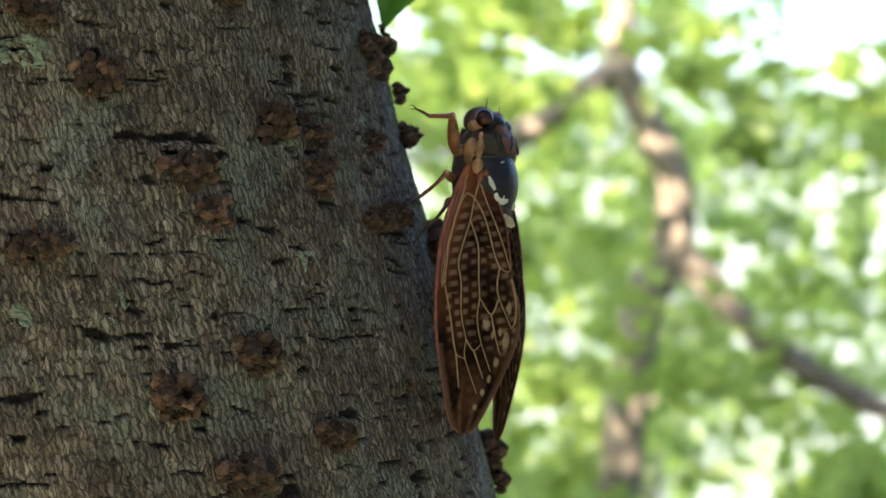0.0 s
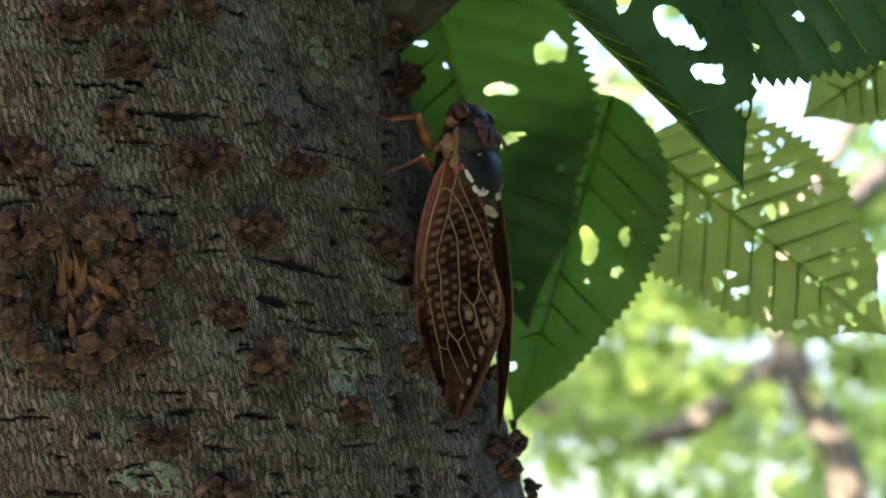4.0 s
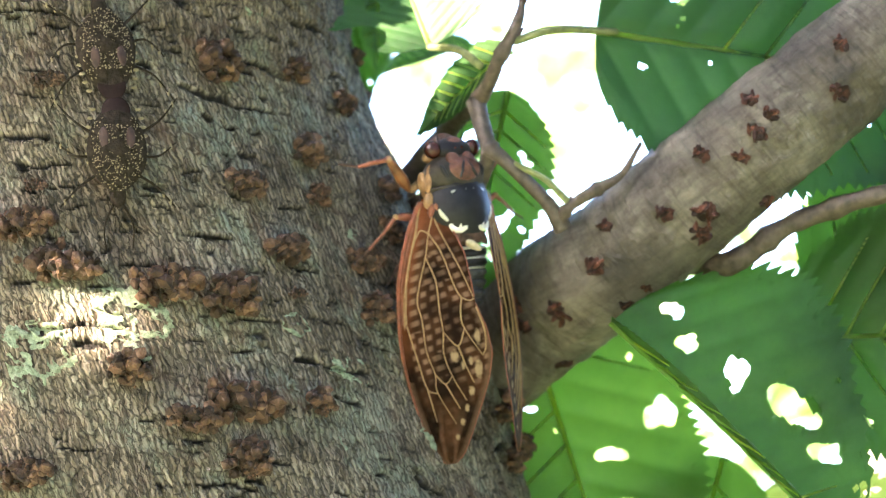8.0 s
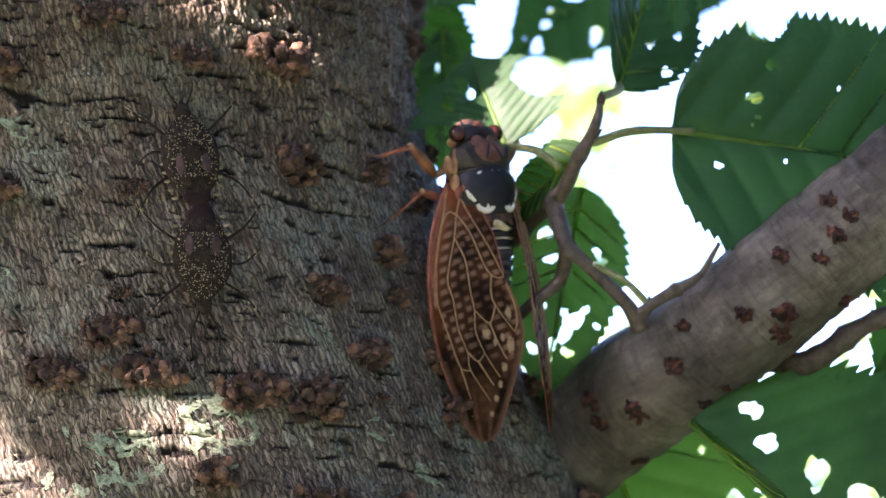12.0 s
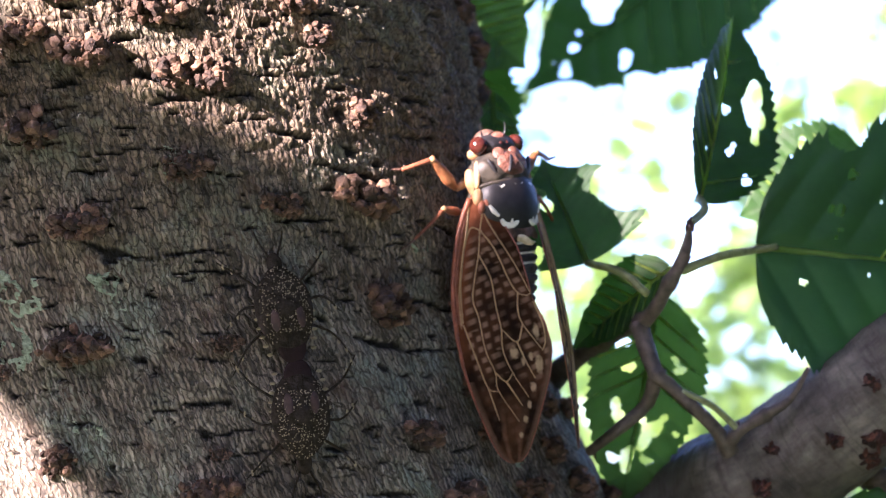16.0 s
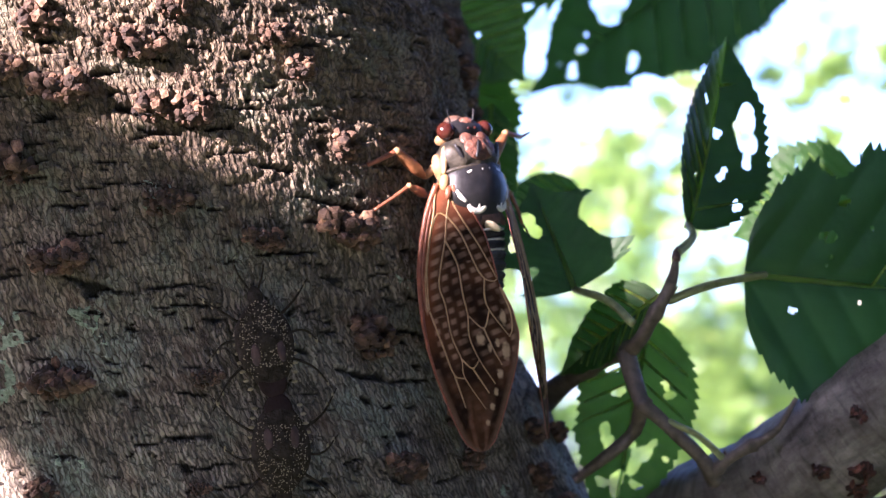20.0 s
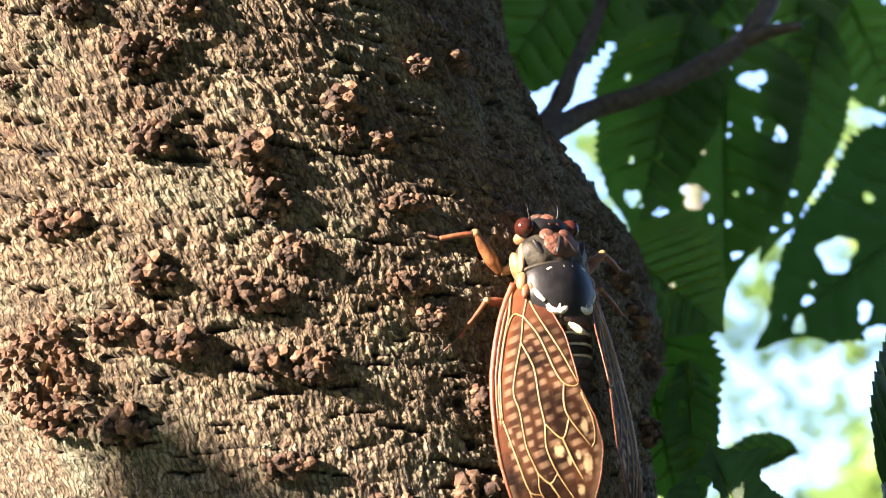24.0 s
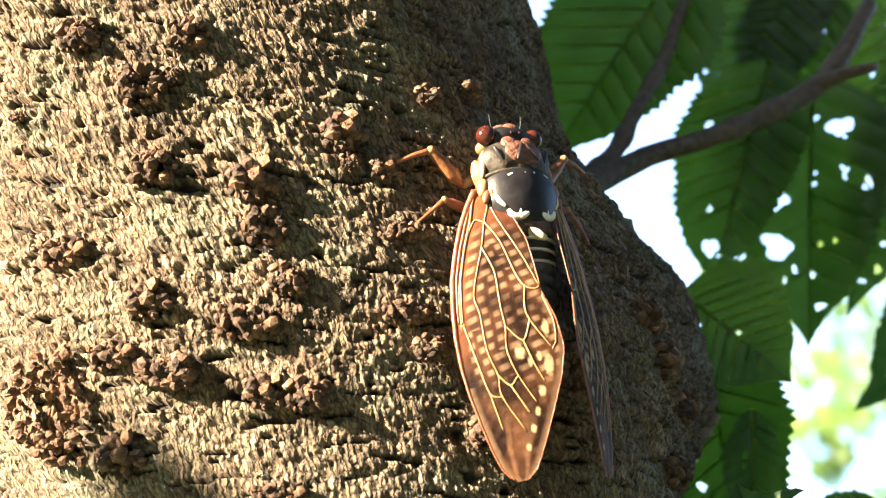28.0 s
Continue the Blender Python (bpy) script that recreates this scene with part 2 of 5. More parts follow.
# for the leaves added out of view to block sun and sky
LEAF_UNSEEN = leaf_material("unseen_leaf", (0.025, 0.04, 0.018), (0.04, 0.06, 0.028), (0.06, 0.085, 0.04), (0.05, 0.07, 0.03))
VEIN = leaf_material("leaf_vein", (0.1, 0.16, 0.04), (0.14, 0.22, 0.06), (0.18, 0.26, 0.08), (0.75, 0.95, 0.3), 0.75)


# ---- mesh tools ----
def part(name, bm, material, parent, label="", smooth=True):
    me = bpy.data.meshes.new(name)
    bm.to_mesh(me)
    bm.free()
    return part_mesh(name, me, material, parent, label, smooth)


def part_mesh(name, me, material, parent, label="", smooth=True):
    if material is not None and not me.materials:
        me.materials.append(material)
    if smooth:
        me.polygons.foreach_set("use_smooth", [True] * len(me.polygons))
    ob = new(name, me)
    ob.parent = parent
    if label:
        tagged(ob, label)
    return ob


def grid_mesh(name, rows, uv=None, wrap=False):
    """A sheet from an array of rows x columns x 3, in metres; uv of the same grid."""
    r, c = rows.shape[:2]
    me = bpy.data.meshes.new(name)
    i = np.arange(r * c).reshape(r, c)
    a = i[:-1] if wrap else i[:-1, :-1]
    if wrap:
        q = np.stack([i[:-1], np.roll(i[:-1], -1, 1), np.roll(i[1:], -1, 1), i[1:]], -1)
    else:
        q = np.stack([a, i[:-1, 1:], i[1:, 1:], i[1:, :-1]], -1)
    q = q.reshape(-1, 4)
    me.vertices.add(r * c)
    me.vertices.foreach_set("co", rows.reshape(-1).astype(np.float32))
    me.loops.add(q.size)
    me.loops.foreach_set("vertex_index", q.reshape(-1).astype(np.int32))
    me.polygons.add(len(q))
    me.polygons.foreach_set("loop_start", np.arange(0, q.size, 4, dtype=np.int32))
    if uv is not None:
        layer = me.uv_layers.new(name="UVMap")
        layer.uv.foreach_set("vector", uv.reshape(-1, 2)[q.reshape(-1)].reshape(-1).astype(np.float32))
    me.update(calc_edges=True)
    return me


def lattice(x, y, seed):
    n = (x.astype(np.int64) * 374761393 + y.astype(np.int64) * 668265263 + seed * 2246822519) & 0x7FFFFFFF
    n = ((n ^ (n >> 13)) * 1274126177) & 0x7FFFFFFF
    return ((n ^ (n >> 16)) & 0xFFFF) / 65535.0


def vnoise(x, y, seed=0):
    xi, yi = np.floor(x), np.floor(y)
    fx, fy = x - xi, y - yi
    fx, fy = fx * fx * (3 - 2 * fx), fy * fy * (3 - 2 * fy)
    a, b = lattice(xi, yi, seed), lattice(xi + 1, yi, seed)
    c, d = lattice(xi, yi + 1, seed), lattice(xi + 1, yi + 1, seed)
    return (a * (1 - fx) + b * fx) * (1 - fy) + (c * (1 - fx) + d * fx) * fy


def fbm(x, y, seed=0, octaves=3):
    total, amp, out = 0.0, 1.0, 0.0
    for k in range(octaves):
        out = out + amp * vnoise(x * 2**k, y * 2**k, seed + k)
        total, amp = total + amp, amp * 0.5
    return out / total


def smooth_curve(points, n):
    """n points on a soft line through the given ones (mm), as an array."""
    p = np.array(points, float)
    p = np.vstack([2 * p[0] - p[1], p, 2 * p[-1] - p[-2]])
    t = np.linspace(0, len(points) - 1 - 1e-9, n)
    i, f = t.astype(int), (t % 1)[:, None]
    a, b, c, d = p[i], p[i + 1], p[i + 2], p[i + 3]
    return 0.5 * (2 * b + (c - a) * f + (2 * a - 5 * b + 4 * c - d) * f**2 + (3 * b - a - 3 * c + d) * f**3)


def tube_mesh(name, points, radii, sides=10, n=None, rough=0.0, seed=3, nodes=()):
    """A tapered, slightly uneven tube along points in mm, closed at both ends."""
    n = n or max(8, 6 * len(points))
    line = smooth_curve(points, n)
    r = np.interp(np.linspace(0, 1, n), np.linspace(0, 1, len(radii)), radii)
    along = np.gradient(line, axis=0)
    along /= np.linalg.norm(along, axis=1)[:, None]
    ref = np.array([0.3, 0.9, 0.2]) if abs(along[0][2]) > 0.8 else np.array([0.0, 0.0, 1.0])
    side = np.cross(along, ref)
    side /= np.linalg.norm(side, axis=1)[:, None]
    up = np.cross(side, along)
    ang = np.pi + np.linspace(0, 2 * np.pi, sides, endpoint=False)
    length = np.r_[0, np.cumsum(np.linalg.norm(np.diff(line, axis=0), axis=1))]
    rr = r[:, None] * np.ones(sides)
    for at, swell in nodes:
        rr *= 1 + swell * np.exp(-((length / length[-1] - at) / 0.02) ** 2)[:, None]
    if rough:
        rr = rr + rough * (fbm(length[:, None] / 6 + 0 * ang, 4 * np.cos(ang)[None] + 7 + 2 * np.sin(ang)[None], seed) - 0.5) * 2
        rr = rr + rough * 0.6 * (fbm(length[:, None] / 1.5 + 0 * ang, 9 * np.cos(ang)[None] + 17 + 5 * np.sin(ang)[None], seed + 5) - 0.5) * 2
    ring = line[:, None] + rr[..., None] * (np.cos(ang)[None, :, None] * side[:, None] + np.sin(ang)[None, :, None] * up[:, None])
    ring = np.concatenate([np.repeat(line[:1, None], sides, 1), ring, np.repeat(line[-1:, None], sides, 1)])
    vv = np.r_[length[0], length, length[-1]]
    uv = np.stack([np.broadcast_to(ang * r.mean(), ring.shape[:2]), np.broadcast_to(vv[:, None], ring.shape[:2])], -1) * MM
    return grid_mesh(name, ring * MM, uv, wrap=True)


def ball(bm, center, size, seed, sub=1, jag=0.25):
    """An uneven lump in mm."""
    rnd = random.Random(seed)
    m = Matrix.LocRotScale(Vector(center) * MM, Euler([rnd.uniform(0, 6) for _ in range(3)]), Vector(size) * MM)
    made = bmesh.ops.create_icosphere(bm, subdivisions=sub, radius=1.0, matrix=m)["verts"]
    c = Vector(center) * MM
    for v in made:
        v.co = c + (v.co - c) * (1 + rnd.uniform(-jag, jag))


def ellipsoid(size, segments=24, rings=14, center=(0, 0, 0), rot=(0, 0, 0)):
    bm = bmesh.new()
    m = pose(*[k * MM for k in center], *rot) @ Matrix.Diagonal((*[k * MM for k in size], 1))
    bmesh.ops.create_uvsphere(bm, u_segments=segments, v_segments=rings, radius=1.0, matrix=m)
    return bm


# ---- the trunk ----
# height, centre x, centre y, radius, in mm
TRUNK = np.array((
    (-80, -69.5, 74.9, 80.2),
    (-20, -87.0, 77.7, 79.9),
    (40, -104.0, 80.6, 79.9),
    (100, -122.4, 77.8, 78.5),
    (160, -142.3, 67.4, 75.4),
    (220, -153.8, 56.6, 80.3),
    (280, -176.5, 38.5, 78.1),
    (340, -197.6, 21.1, 79.0),
    (400, -218.7, 3.1, 79.9),
))
tree = tagged(new("cherry_tree"), "old cherry tree with warty grey bark and insect-eaten leaves", "tree")
tree.location = (0, 0, 0)


def trunk_axis(z):
    z = np.asarray(z, float)
    low = np.clip(z, TRUNK[0, 0], TRUNK[-1, 0])
    xc, yc, r = (np.interp(low, TRUNK[:, 0], TRUNK[:, k]) for k in (1, 2, 3))
    under, over = np.minimum(z - TRUNK[0, 0], 0), np.maximum(z - TRUNK[-1, 0], 0)
    return xc - 0.2 * under * 0.3 - 0.35 * over, yc - 0.1 * over, r - 0.03 * under + 60 * np.exp(-np.maximum(z + 1350, 0) / 90) - 0.02 * over


def bulges(phi, z):
    """Swellings of the trunk in mm, by angle (degrees from the front, to the right) and height."""
    def hump(p0, z0, wp, wz, h):
        return h * np.exp(-((phi - p0) / wp) ** 2 - ((z - z0) / wz) ** 2)
    out = hump(114, 226, 20, 15, 7) + hump(112, 244, 24, 14, 7) - hump(104, 225, 26, 42, 6.5) - hump(114, 183, 26, 20, 15) - hump(105, 266, 26, 17, 5) - hump(12.7, 40.3, 6, 8, 5) - hump(-8.9, 199.2, 5, 6, 3) + hump(-8.9, 199.2, 12, 14, 2) + hump(78, 108, 20, 18, 4) - hump(58, 112, 13, 34, 3.4) + hump(60, 300, 30, 40, 2)
    return out


def surface(phi, z, extra=0.0):
    """The point of the trunk's outside at an angle (degrees) and a height (mm), in mm."""
    xc, yc, r = trunk_axis(z)
    rr = r + bulges(np.asarray(phi, float), np.asarray(z, float)) + extra
    a = np.radians(phi)
    return np.stack([xc + rr * np.sin(a), yc - rr * np.cos(a), np.asarray(z, float) + 0 * rr], -1)


def cracks(u, z):
    """Short level cracks in the bark, 0 to 1."""
    flow = u + 3.2 * (fbm(u / 15, z / 22, 5) - 0.5) * 2
    rise = z + 2.6 * (fbm(u / 17, z / 13, 6) - 0.5) * 2 + 0.5 * vnoise(u / 1.3, z / 1.3, 35)
    return np.clip(np.maximum(vnoise(flow / 7.5, rise / 0.95, 31) - 0.845, vnoise(flow / 5.0 + 50, rise / 0.85, 37) - 0.865) / 0.05, 0, 1) * (vnoise(u / 14, z / 14, 33) > 0.25)


def relief(u, z, phi):
    """Bark relief in mm at arc u and height z."""
    up = np.clip((z - 150) / 60, 0, 1) * np.clip((170 - phi) / 40, 0, 1)
    flow = u + 3.2 * (fbm(u / 15, z / 22, 5) - 0.5) * 2
    rise = z + 2.6 * (fbm(u / 17, z / 13, 6) - 0.5) * 2
    out = 1.2 * (fbm(u / 26, z / 34, 1) - 0.5) * 2

    def groove(n, w):
        return np.clip(1 - np.abs(n - 0.5) * 2 / w, 0, 1)
    deep = (1 + 0.15 * up)
    calm = 1 - 0.55 * up
    out = out - calm * 0.2 * groove(vnoise(flow / 1.25, z / 3.2, 11), 0.3)
    out = out - calm * 0.25 * groove(vnoise(flow / 2.3 + 40, z / 5.5, 13), 0.22)
    out = out - up * 0.45 * groove(vnoise(flow / 1.5 + 5, rise / 1.4, 15), 0.22)
    out = out - deep * 0.35 * groove(vnoise(u / 3.0, rise / 1.35, 17), 0.16)
    out = out - up * 0.7 * groove(vnoise(u / 4.2 + 7, rise / 1.1, 19), 0.22)
    out = out + up * 0.7 * vnoise(u / 5.0, rise / 1.6, 23)
    out = out + 0.3 * vnoise(flow / 1.05, z / 1.2, 21)
    out = out - (1.3 + 0.4 * up) * cracks(u, z)
    burl = np.clip((phi - 72) / 15, 0, 1) * np.clip((z - 165) / 20, 0, 1) * np.clip((300 - z) / 40, 0, 1)
    out = out + burl * (3.2 * (fbm(u / 6.5, z / 6.0, 51) - 0.5) + 1.5 * vnoise(u / 2.2, z / 2.0, 53))
    flake = vnoise(u / 1.7 + 9, z / 1.5, 41)
    patch = np.clip((vnoise(u / 9, z / 6, 45) - 0.42) / 0.2, 0, 1)
    out = out + up * patch * 0.8 * np.clip((flake - 0.42) / 0.12, 0, 1) * (0.4 + 0.6 * vnoise(u / 0.9, z / 0.9, 43))
    return out


def build_trunk():
    fine = np.arange(-95, 330, 0.42)
    z = np.r_[np.linspace(-1300, -100, 60), fine, np.linspace(332, 1500, 60)]
    phi = np.r_[np.linspace(-180, -50, 44, endpoint=False), np.linspace(-50, 122, 800, endpoint=False), np.linspace(122, 180, 40, endpoint=False)]
    pg, zg = np.meshgrid(phi, z)
    u = np.radians(pg) * 79.0
    co = surface(pg, zg, relief(u, zg, pg))
    me = grid_mesh("trunk", co * MM, np.stack([u, zg], -1) * MM, wrap=True)
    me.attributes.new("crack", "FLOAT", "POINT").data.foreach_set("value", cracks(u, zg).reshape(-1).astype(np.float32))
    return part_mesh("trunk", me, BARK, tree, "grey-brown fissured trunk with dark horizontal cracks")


trunk = build_trunk()


def on_trunk(phi, z, lift=0.0, spin=0.0, lean=0.0, pitch=0.0):
    """A pose on the bark: x round the trunk, y upwards, z outwards."""
    p = surface(phi, z, lift)
    du = surface(phi + 0.5, z) - surface(phi - 0.5, z)
    dv = surface(phi, z + 1.0) - surface(phi, z - 1.0)
    x, y = Vector(du).normalized(), Vector(dv)
    y = (y - x * y.dot(x)).normalized()
    m = Matrix((x, y, x.cross(y))).transposed().to_4x4()
    m.translation = Vector(p) * MM
    return m @ pose(0, 0, 0, pitch, lean, spin)


# ---- warts, lichen and the old scar ----
def wart_mesh(seed, wide):
    """A cluster of small corky lumps sunk into the bark, wider than high."""
    rnd = random.Random(seed)
    bm = bmesh.new()
    wx, wy = (4.6, 2.2) if wide else (3.4, 2.8)
    for k in range(84 if wide else 68):
        a, r = rnd.uniform(0, 6.283), rnd.random() ** 0.6 * rnd.uniform(0.8, 1.15)
        x, y = wx * r * math.cos(a), wy * r * math.sin(a)
        s = rnd.choice((0.35, 0.5, 0.7, 0.9, 1.1)) * rnd.uniform(0.85, 1.15) * (1.1 - 0.25 * r)
        high = 1.35 * (1 - min(1, r) ** 2) * (0.55 + 0.45 * math.sin(2.3 * x + seed) * math.cos(2.1 * y + 2 * seed))
        ball(bm, (x, y, rnd.uniform(-0.5, 0.4) + high), (s * rnd.uniform(0.8, 1.3), s * rnd.uniform(0.7, 1.1), s * rnd.uniform(0.7, 1.2)), seed * 100 + k, 1, 0.2)
    me = bpy.data.meshes.new("wart")
    bm.to_mesh(me)
    bm.free()
    return me


WARTS = [wart_mesh(s, s % 2) for s in range(8)]
rnd_wart = random.Random(5)


def warts(rows):
    """Rows of angle, height and size: clusters of corky lenticels on the bark."""
    for k, (phi, z, size) in enumerate(rows):
        me = WARTS[rnd_wart.randrange(8)]
        ob = part_mesh("wart", me, KNOT, trunk, smooth=False)
        m = on_trunk(phi, z, 1.3 + 2.0 * (float(fbm(np.radians(phi) * 79.0 / 26, np.float64(z) / 34, 1)) - 0.5), rnd_wart.uniform(-12, 12))
        ob.matrix_local = m @ Matrix.Diagonal((size * 1.15, size * 1.15, size * 1.5, 1))


warts([(25.4, 4.5, 1.20), (48.5, -2.1, 1.10), (33.7, -11.1, 1.15), (35.2, -18.9, 0.90), (13.0, -24.5, 1.10), (36.5, -42.8, 1.10), (45.0, -57.6, 0.90), (31.3, -63.3, 1.20), (53.8, -13.1, 0.80), (24.6, -49.6, 1.20), (19.4, 15.1, 0.90), (70.0, -18.8, 0.90), (68.8, -4.8, 0.70), (86.6, -25.9, 1.00), (56.3, -4.2, 0.70)])
warts([(35.1, 28.4, 1.10), (45.9, 20.4, 0.80), (23.3, 47.1, 1.00), (31.3, 37.0, 0.80), (38.9, 53.0, 1.10), (59.3, 31.2, 0.80), (66.2, 43.0, 0.90)])
warts([(15.6, 98.1, 1.00), (29.3, 92.9, 1.40), (27.9, 82.8, 1.10), (10.3, 64.2, 1.20), (34.0, 65.3, 1.20), (48.8, 65.6, 1.00), (40.6, 93.8, 0.80), (24.1, 71.8, 0.80), (58.3, 114.6, 1.00), (24.0, 114.1, 1.30), (32.9, 113.0, 1.30)])
warts([(44.3, 159.4, 1.20), (59.1, 161.8, 0.80), (56.0, 144.8, 1.00), (41.2, 135.0, 0.90), (44.4, 123.2, 1.00), (11.2, 117.1, 1.30), (7.8, 124.7, 1.10), (69.8, 158.6, 0.80), (22.8, 89.7, 1.00), (-1.5, 79.3, 1.00), (55.2, 136.3, 0.70)])
warts([(44.3, 179.8, 1.30), (17.4, 151.6, 0.60), (-2.0, 117.1, 1.10), (30.8, 177.1, 0.80)])
warts([(18.9, 211.7, 1.10), (8.4, 203.9, 1.10), (40.9, 208.6, 0.80), (-0.6, 190.1, 1.10), (2.7, 173.7, 1.10), (45.5, 195.1, 0.80), (18.4, 183.4, 0.90), (-3.0, 151.5, 1.20), (19.3, 200.1, 0.90), (-11.6, 131.1, 0.90), (1.0, 207.1, 0.90)])
warts([(39.7, 245.2, 1.00), (25.8, 235.4, 1.10), (24.8, 227.9, 1.00), (16.9, 252.4, 1.10), (14.1, 238.2, 1.00), (25.3, 218.6, 0.90), (7.5, 215.2, 1.00), (42.1, 228.4, 0.80), (38.2, 214.3, 0.80), (24.7, 199.6, 1.00), (61.8, 258.7, 0.70), (43.1, 239.5, 0.70)])
warts([(77.2, 14.7, 0.90)])
warts([(83.6, 216.7, 1.10), (92.2, 210.6, 1.00), (82.1, 224.6, 1.00), (82.0, 195.8, 1.00)])
warts([(25.6, 261.4, 0.90), (-2.1, 225.4, 1.00), (11.8, 261.5, 1.00), (54.3, 254.9, 0.70)])


def scatter_warts(n, seed, lo, hi, size):
    rnd = random.Random(seed)
    warts([(rnd.uniform(-45, 95), rnd.uniform(lo, hi), rnd.uniform(*size)) for _ in range(n)])


# crumbling collar under the branch
warts([(85, 100, 1.0), (89, 92, 1.1), (81, 88, 0.8), (93, 104, 1.0), (79, 97, 0.6), (86, 110, 0.7)])
# along the edge against the light
warts([(60.2, 124.5, 0.9), (69.5, 132.6, 0.8), (71.9, 125.3, 1.0), (84.8, 124.3, 0.9), (84.4, 142.0, 0.8), (73.0, 141.7, 0.8), (54.5, -10.4, 0.8), (64.7, -19.8, 0.9), (78.7, 10.2, 0.9), (61.8, 52.8, 1.0), (75.1, 52.3, 0.7)])
warts([(91, 15.6, 0.8), (92, 6.0, 0.7), (90, -3.0, 0.9), (93, -25.0, 1.3), (94, -33.0, 1.2), (92, -29.0, 1.0), (90, -50.0, 0.8), (92, -68.0, 1.2), (93, -74.0, 0.9), (91, 46.0, 0.8), (90, 58.0, 0.9), (88, 30.0, 0.6)])


scatter_warts(22, 11, -80, 170, (0.3, 0.6))
scatter_warts(12, 12, 165, 300, (0.3, 0.6))


def lichen(phi, z, w, h, seed):
    """A thin crust of pale green lichen with a ragged edge."""
    n, r = 110, 34
    ang = np.linspace(0, 2 * np.pi, n, endpoint=False)
    edge = 0.55 + 0.75 * fbm(2.2 * np.cos(ang) + seed * 7, 2.2 * np.sin(ang) + 9, seed)
    t = np.linspace(0, 1, r)[:, None]
    pu, pz = w / 2 * edge * np.cos(ang) * t, h / 2 * edge * np.sin(ang) * t
    ph, zz = phi + np.degrees(pu / 79.0), z + pz
    lift = relief(np.radians(ph) * 79.0, zz, ph) + 0.4 * (1 - t**6) - 0.4 * t**8 + 0.3 * (vnoise(pu / 1.2 + 50, pz / 2.0, seed) - 0.55)
    me = grid_mesh("lichen", surface(ph, zz, lift) * MM, None, wrap=True)
    # crumbled away in places, most towards its edge
    mid = (t[:-1] + t[1:]) / 2
    worn = fbm(pu[:-1] / 2.6 + seed, pz[:-1] / 2.6 + 30, seed + 3) > 0.30 + 0.32 * mid**2
    bm = bmesh.new()
    bm.from_mesh(me)
    bm.faces.ensure_lookup_table()
    bmesh.ops.delete(bm, geom=[f for f, w in zip(bm.faces[:], worn.reshape(-1)) if w and f.index > 3 * n], context="FACES")
    bm.to_mesh(me)
    bm.free()
    part_mesh("lichen_patch", me, LICHEN, trunk, "pale grey-green crusty lichen")


lichen(18.2, 8.3, 6.1, 8.0, 1)
lichen(20.2, -34.3, 4.6, 7.0, 2)
lichen(29.6, -32.0, 3.8, 4.5, 3)
lichen(69.5, -3.1, 6.3, 8.0, 4)
lichen(8.1, -36.4, 4.0, 4.0, 5)
lichen(45.7, 27.5, 7.6, 11.0, 6)
lichen(14.5, 6.8, 11.1, 8.0, 7)
lichen(51.0, 33.8, 5.5, 4.0, 8)
lichen(47.6, 101.7, 7.8, 7.0, 9)
lichen(18.2, 107.5, 13.2, 11.0, 10)
lichen(45.4, 32.0, 8.8, 5.0, 11)
lichen(51.1, 34.2, 4.8, 4.5, 12)
lichen(61.6, 90.2, 5.9, 7.0, 13)
lichen(18.0, 108.0, 14.2, 11.0, 14)
lichen(2.3, 100.7, 12.1, 14.0, 15)
lichen(61.4, 129.9, 5.0, 3.0, 16)
lichen(52.7, 170.7, 5.6, 4.0, 17)
lichen(4.9, 159.5, 5.0, 4.0, 18)
lichen(-10.9, 162.8, 7.4, 7.0, 19)
lichen(-14.0, 153.1, 9.7, 8.0, 20)
lichen(17.9, 185.4, 5.1, 5.0, 21)
lichen(41.6, 85.9, 4.2, 4.0, 22)
lichen(16.5, 185.3, 4.0, 5.0, 23)
lichen(18.2, 106.9, 17.3, 15.0, 24)
lichen(4.7, 102.1, 14.0, 11.0, 25)
lichen(-5.4, 95.8, 11.3, 11.0, 26)
lichen(-2.5, 107.0, 8.1, 7.0, 27)
lichen(50.1, 101.3, 6.7, 7.0, 28)
lichen(41.5, 108.7, 7.2, 5.0, 29)
lichen(-9.1, 161.7, 11.5, 9.0, 30)
lichen(-12.7, 152.6, 8.5, 11.0, 31)
lichen(3.6, 163.0, 7.0, 5.0, 32)
lichen(16.1, 183.5, 4.0, 5.0, 33)
lichen(-6.2, 136.8, 6.2, 5.0, 34)
lichen(16.6, 8.1, 11.1, 8.0, 35)
lichen(46.6, 25.2, 7.7, 6.0, 36)
lichen(8.9, -12.0, 6.0, 6.0, 37)
lichen(68.3, -3.3, 6.1, 6.0, 38)
lichen(48.6, -27.1, 5.3, 6.0, 39)
lichen(8.5, -36.3, 4.0, 5.0, 40)


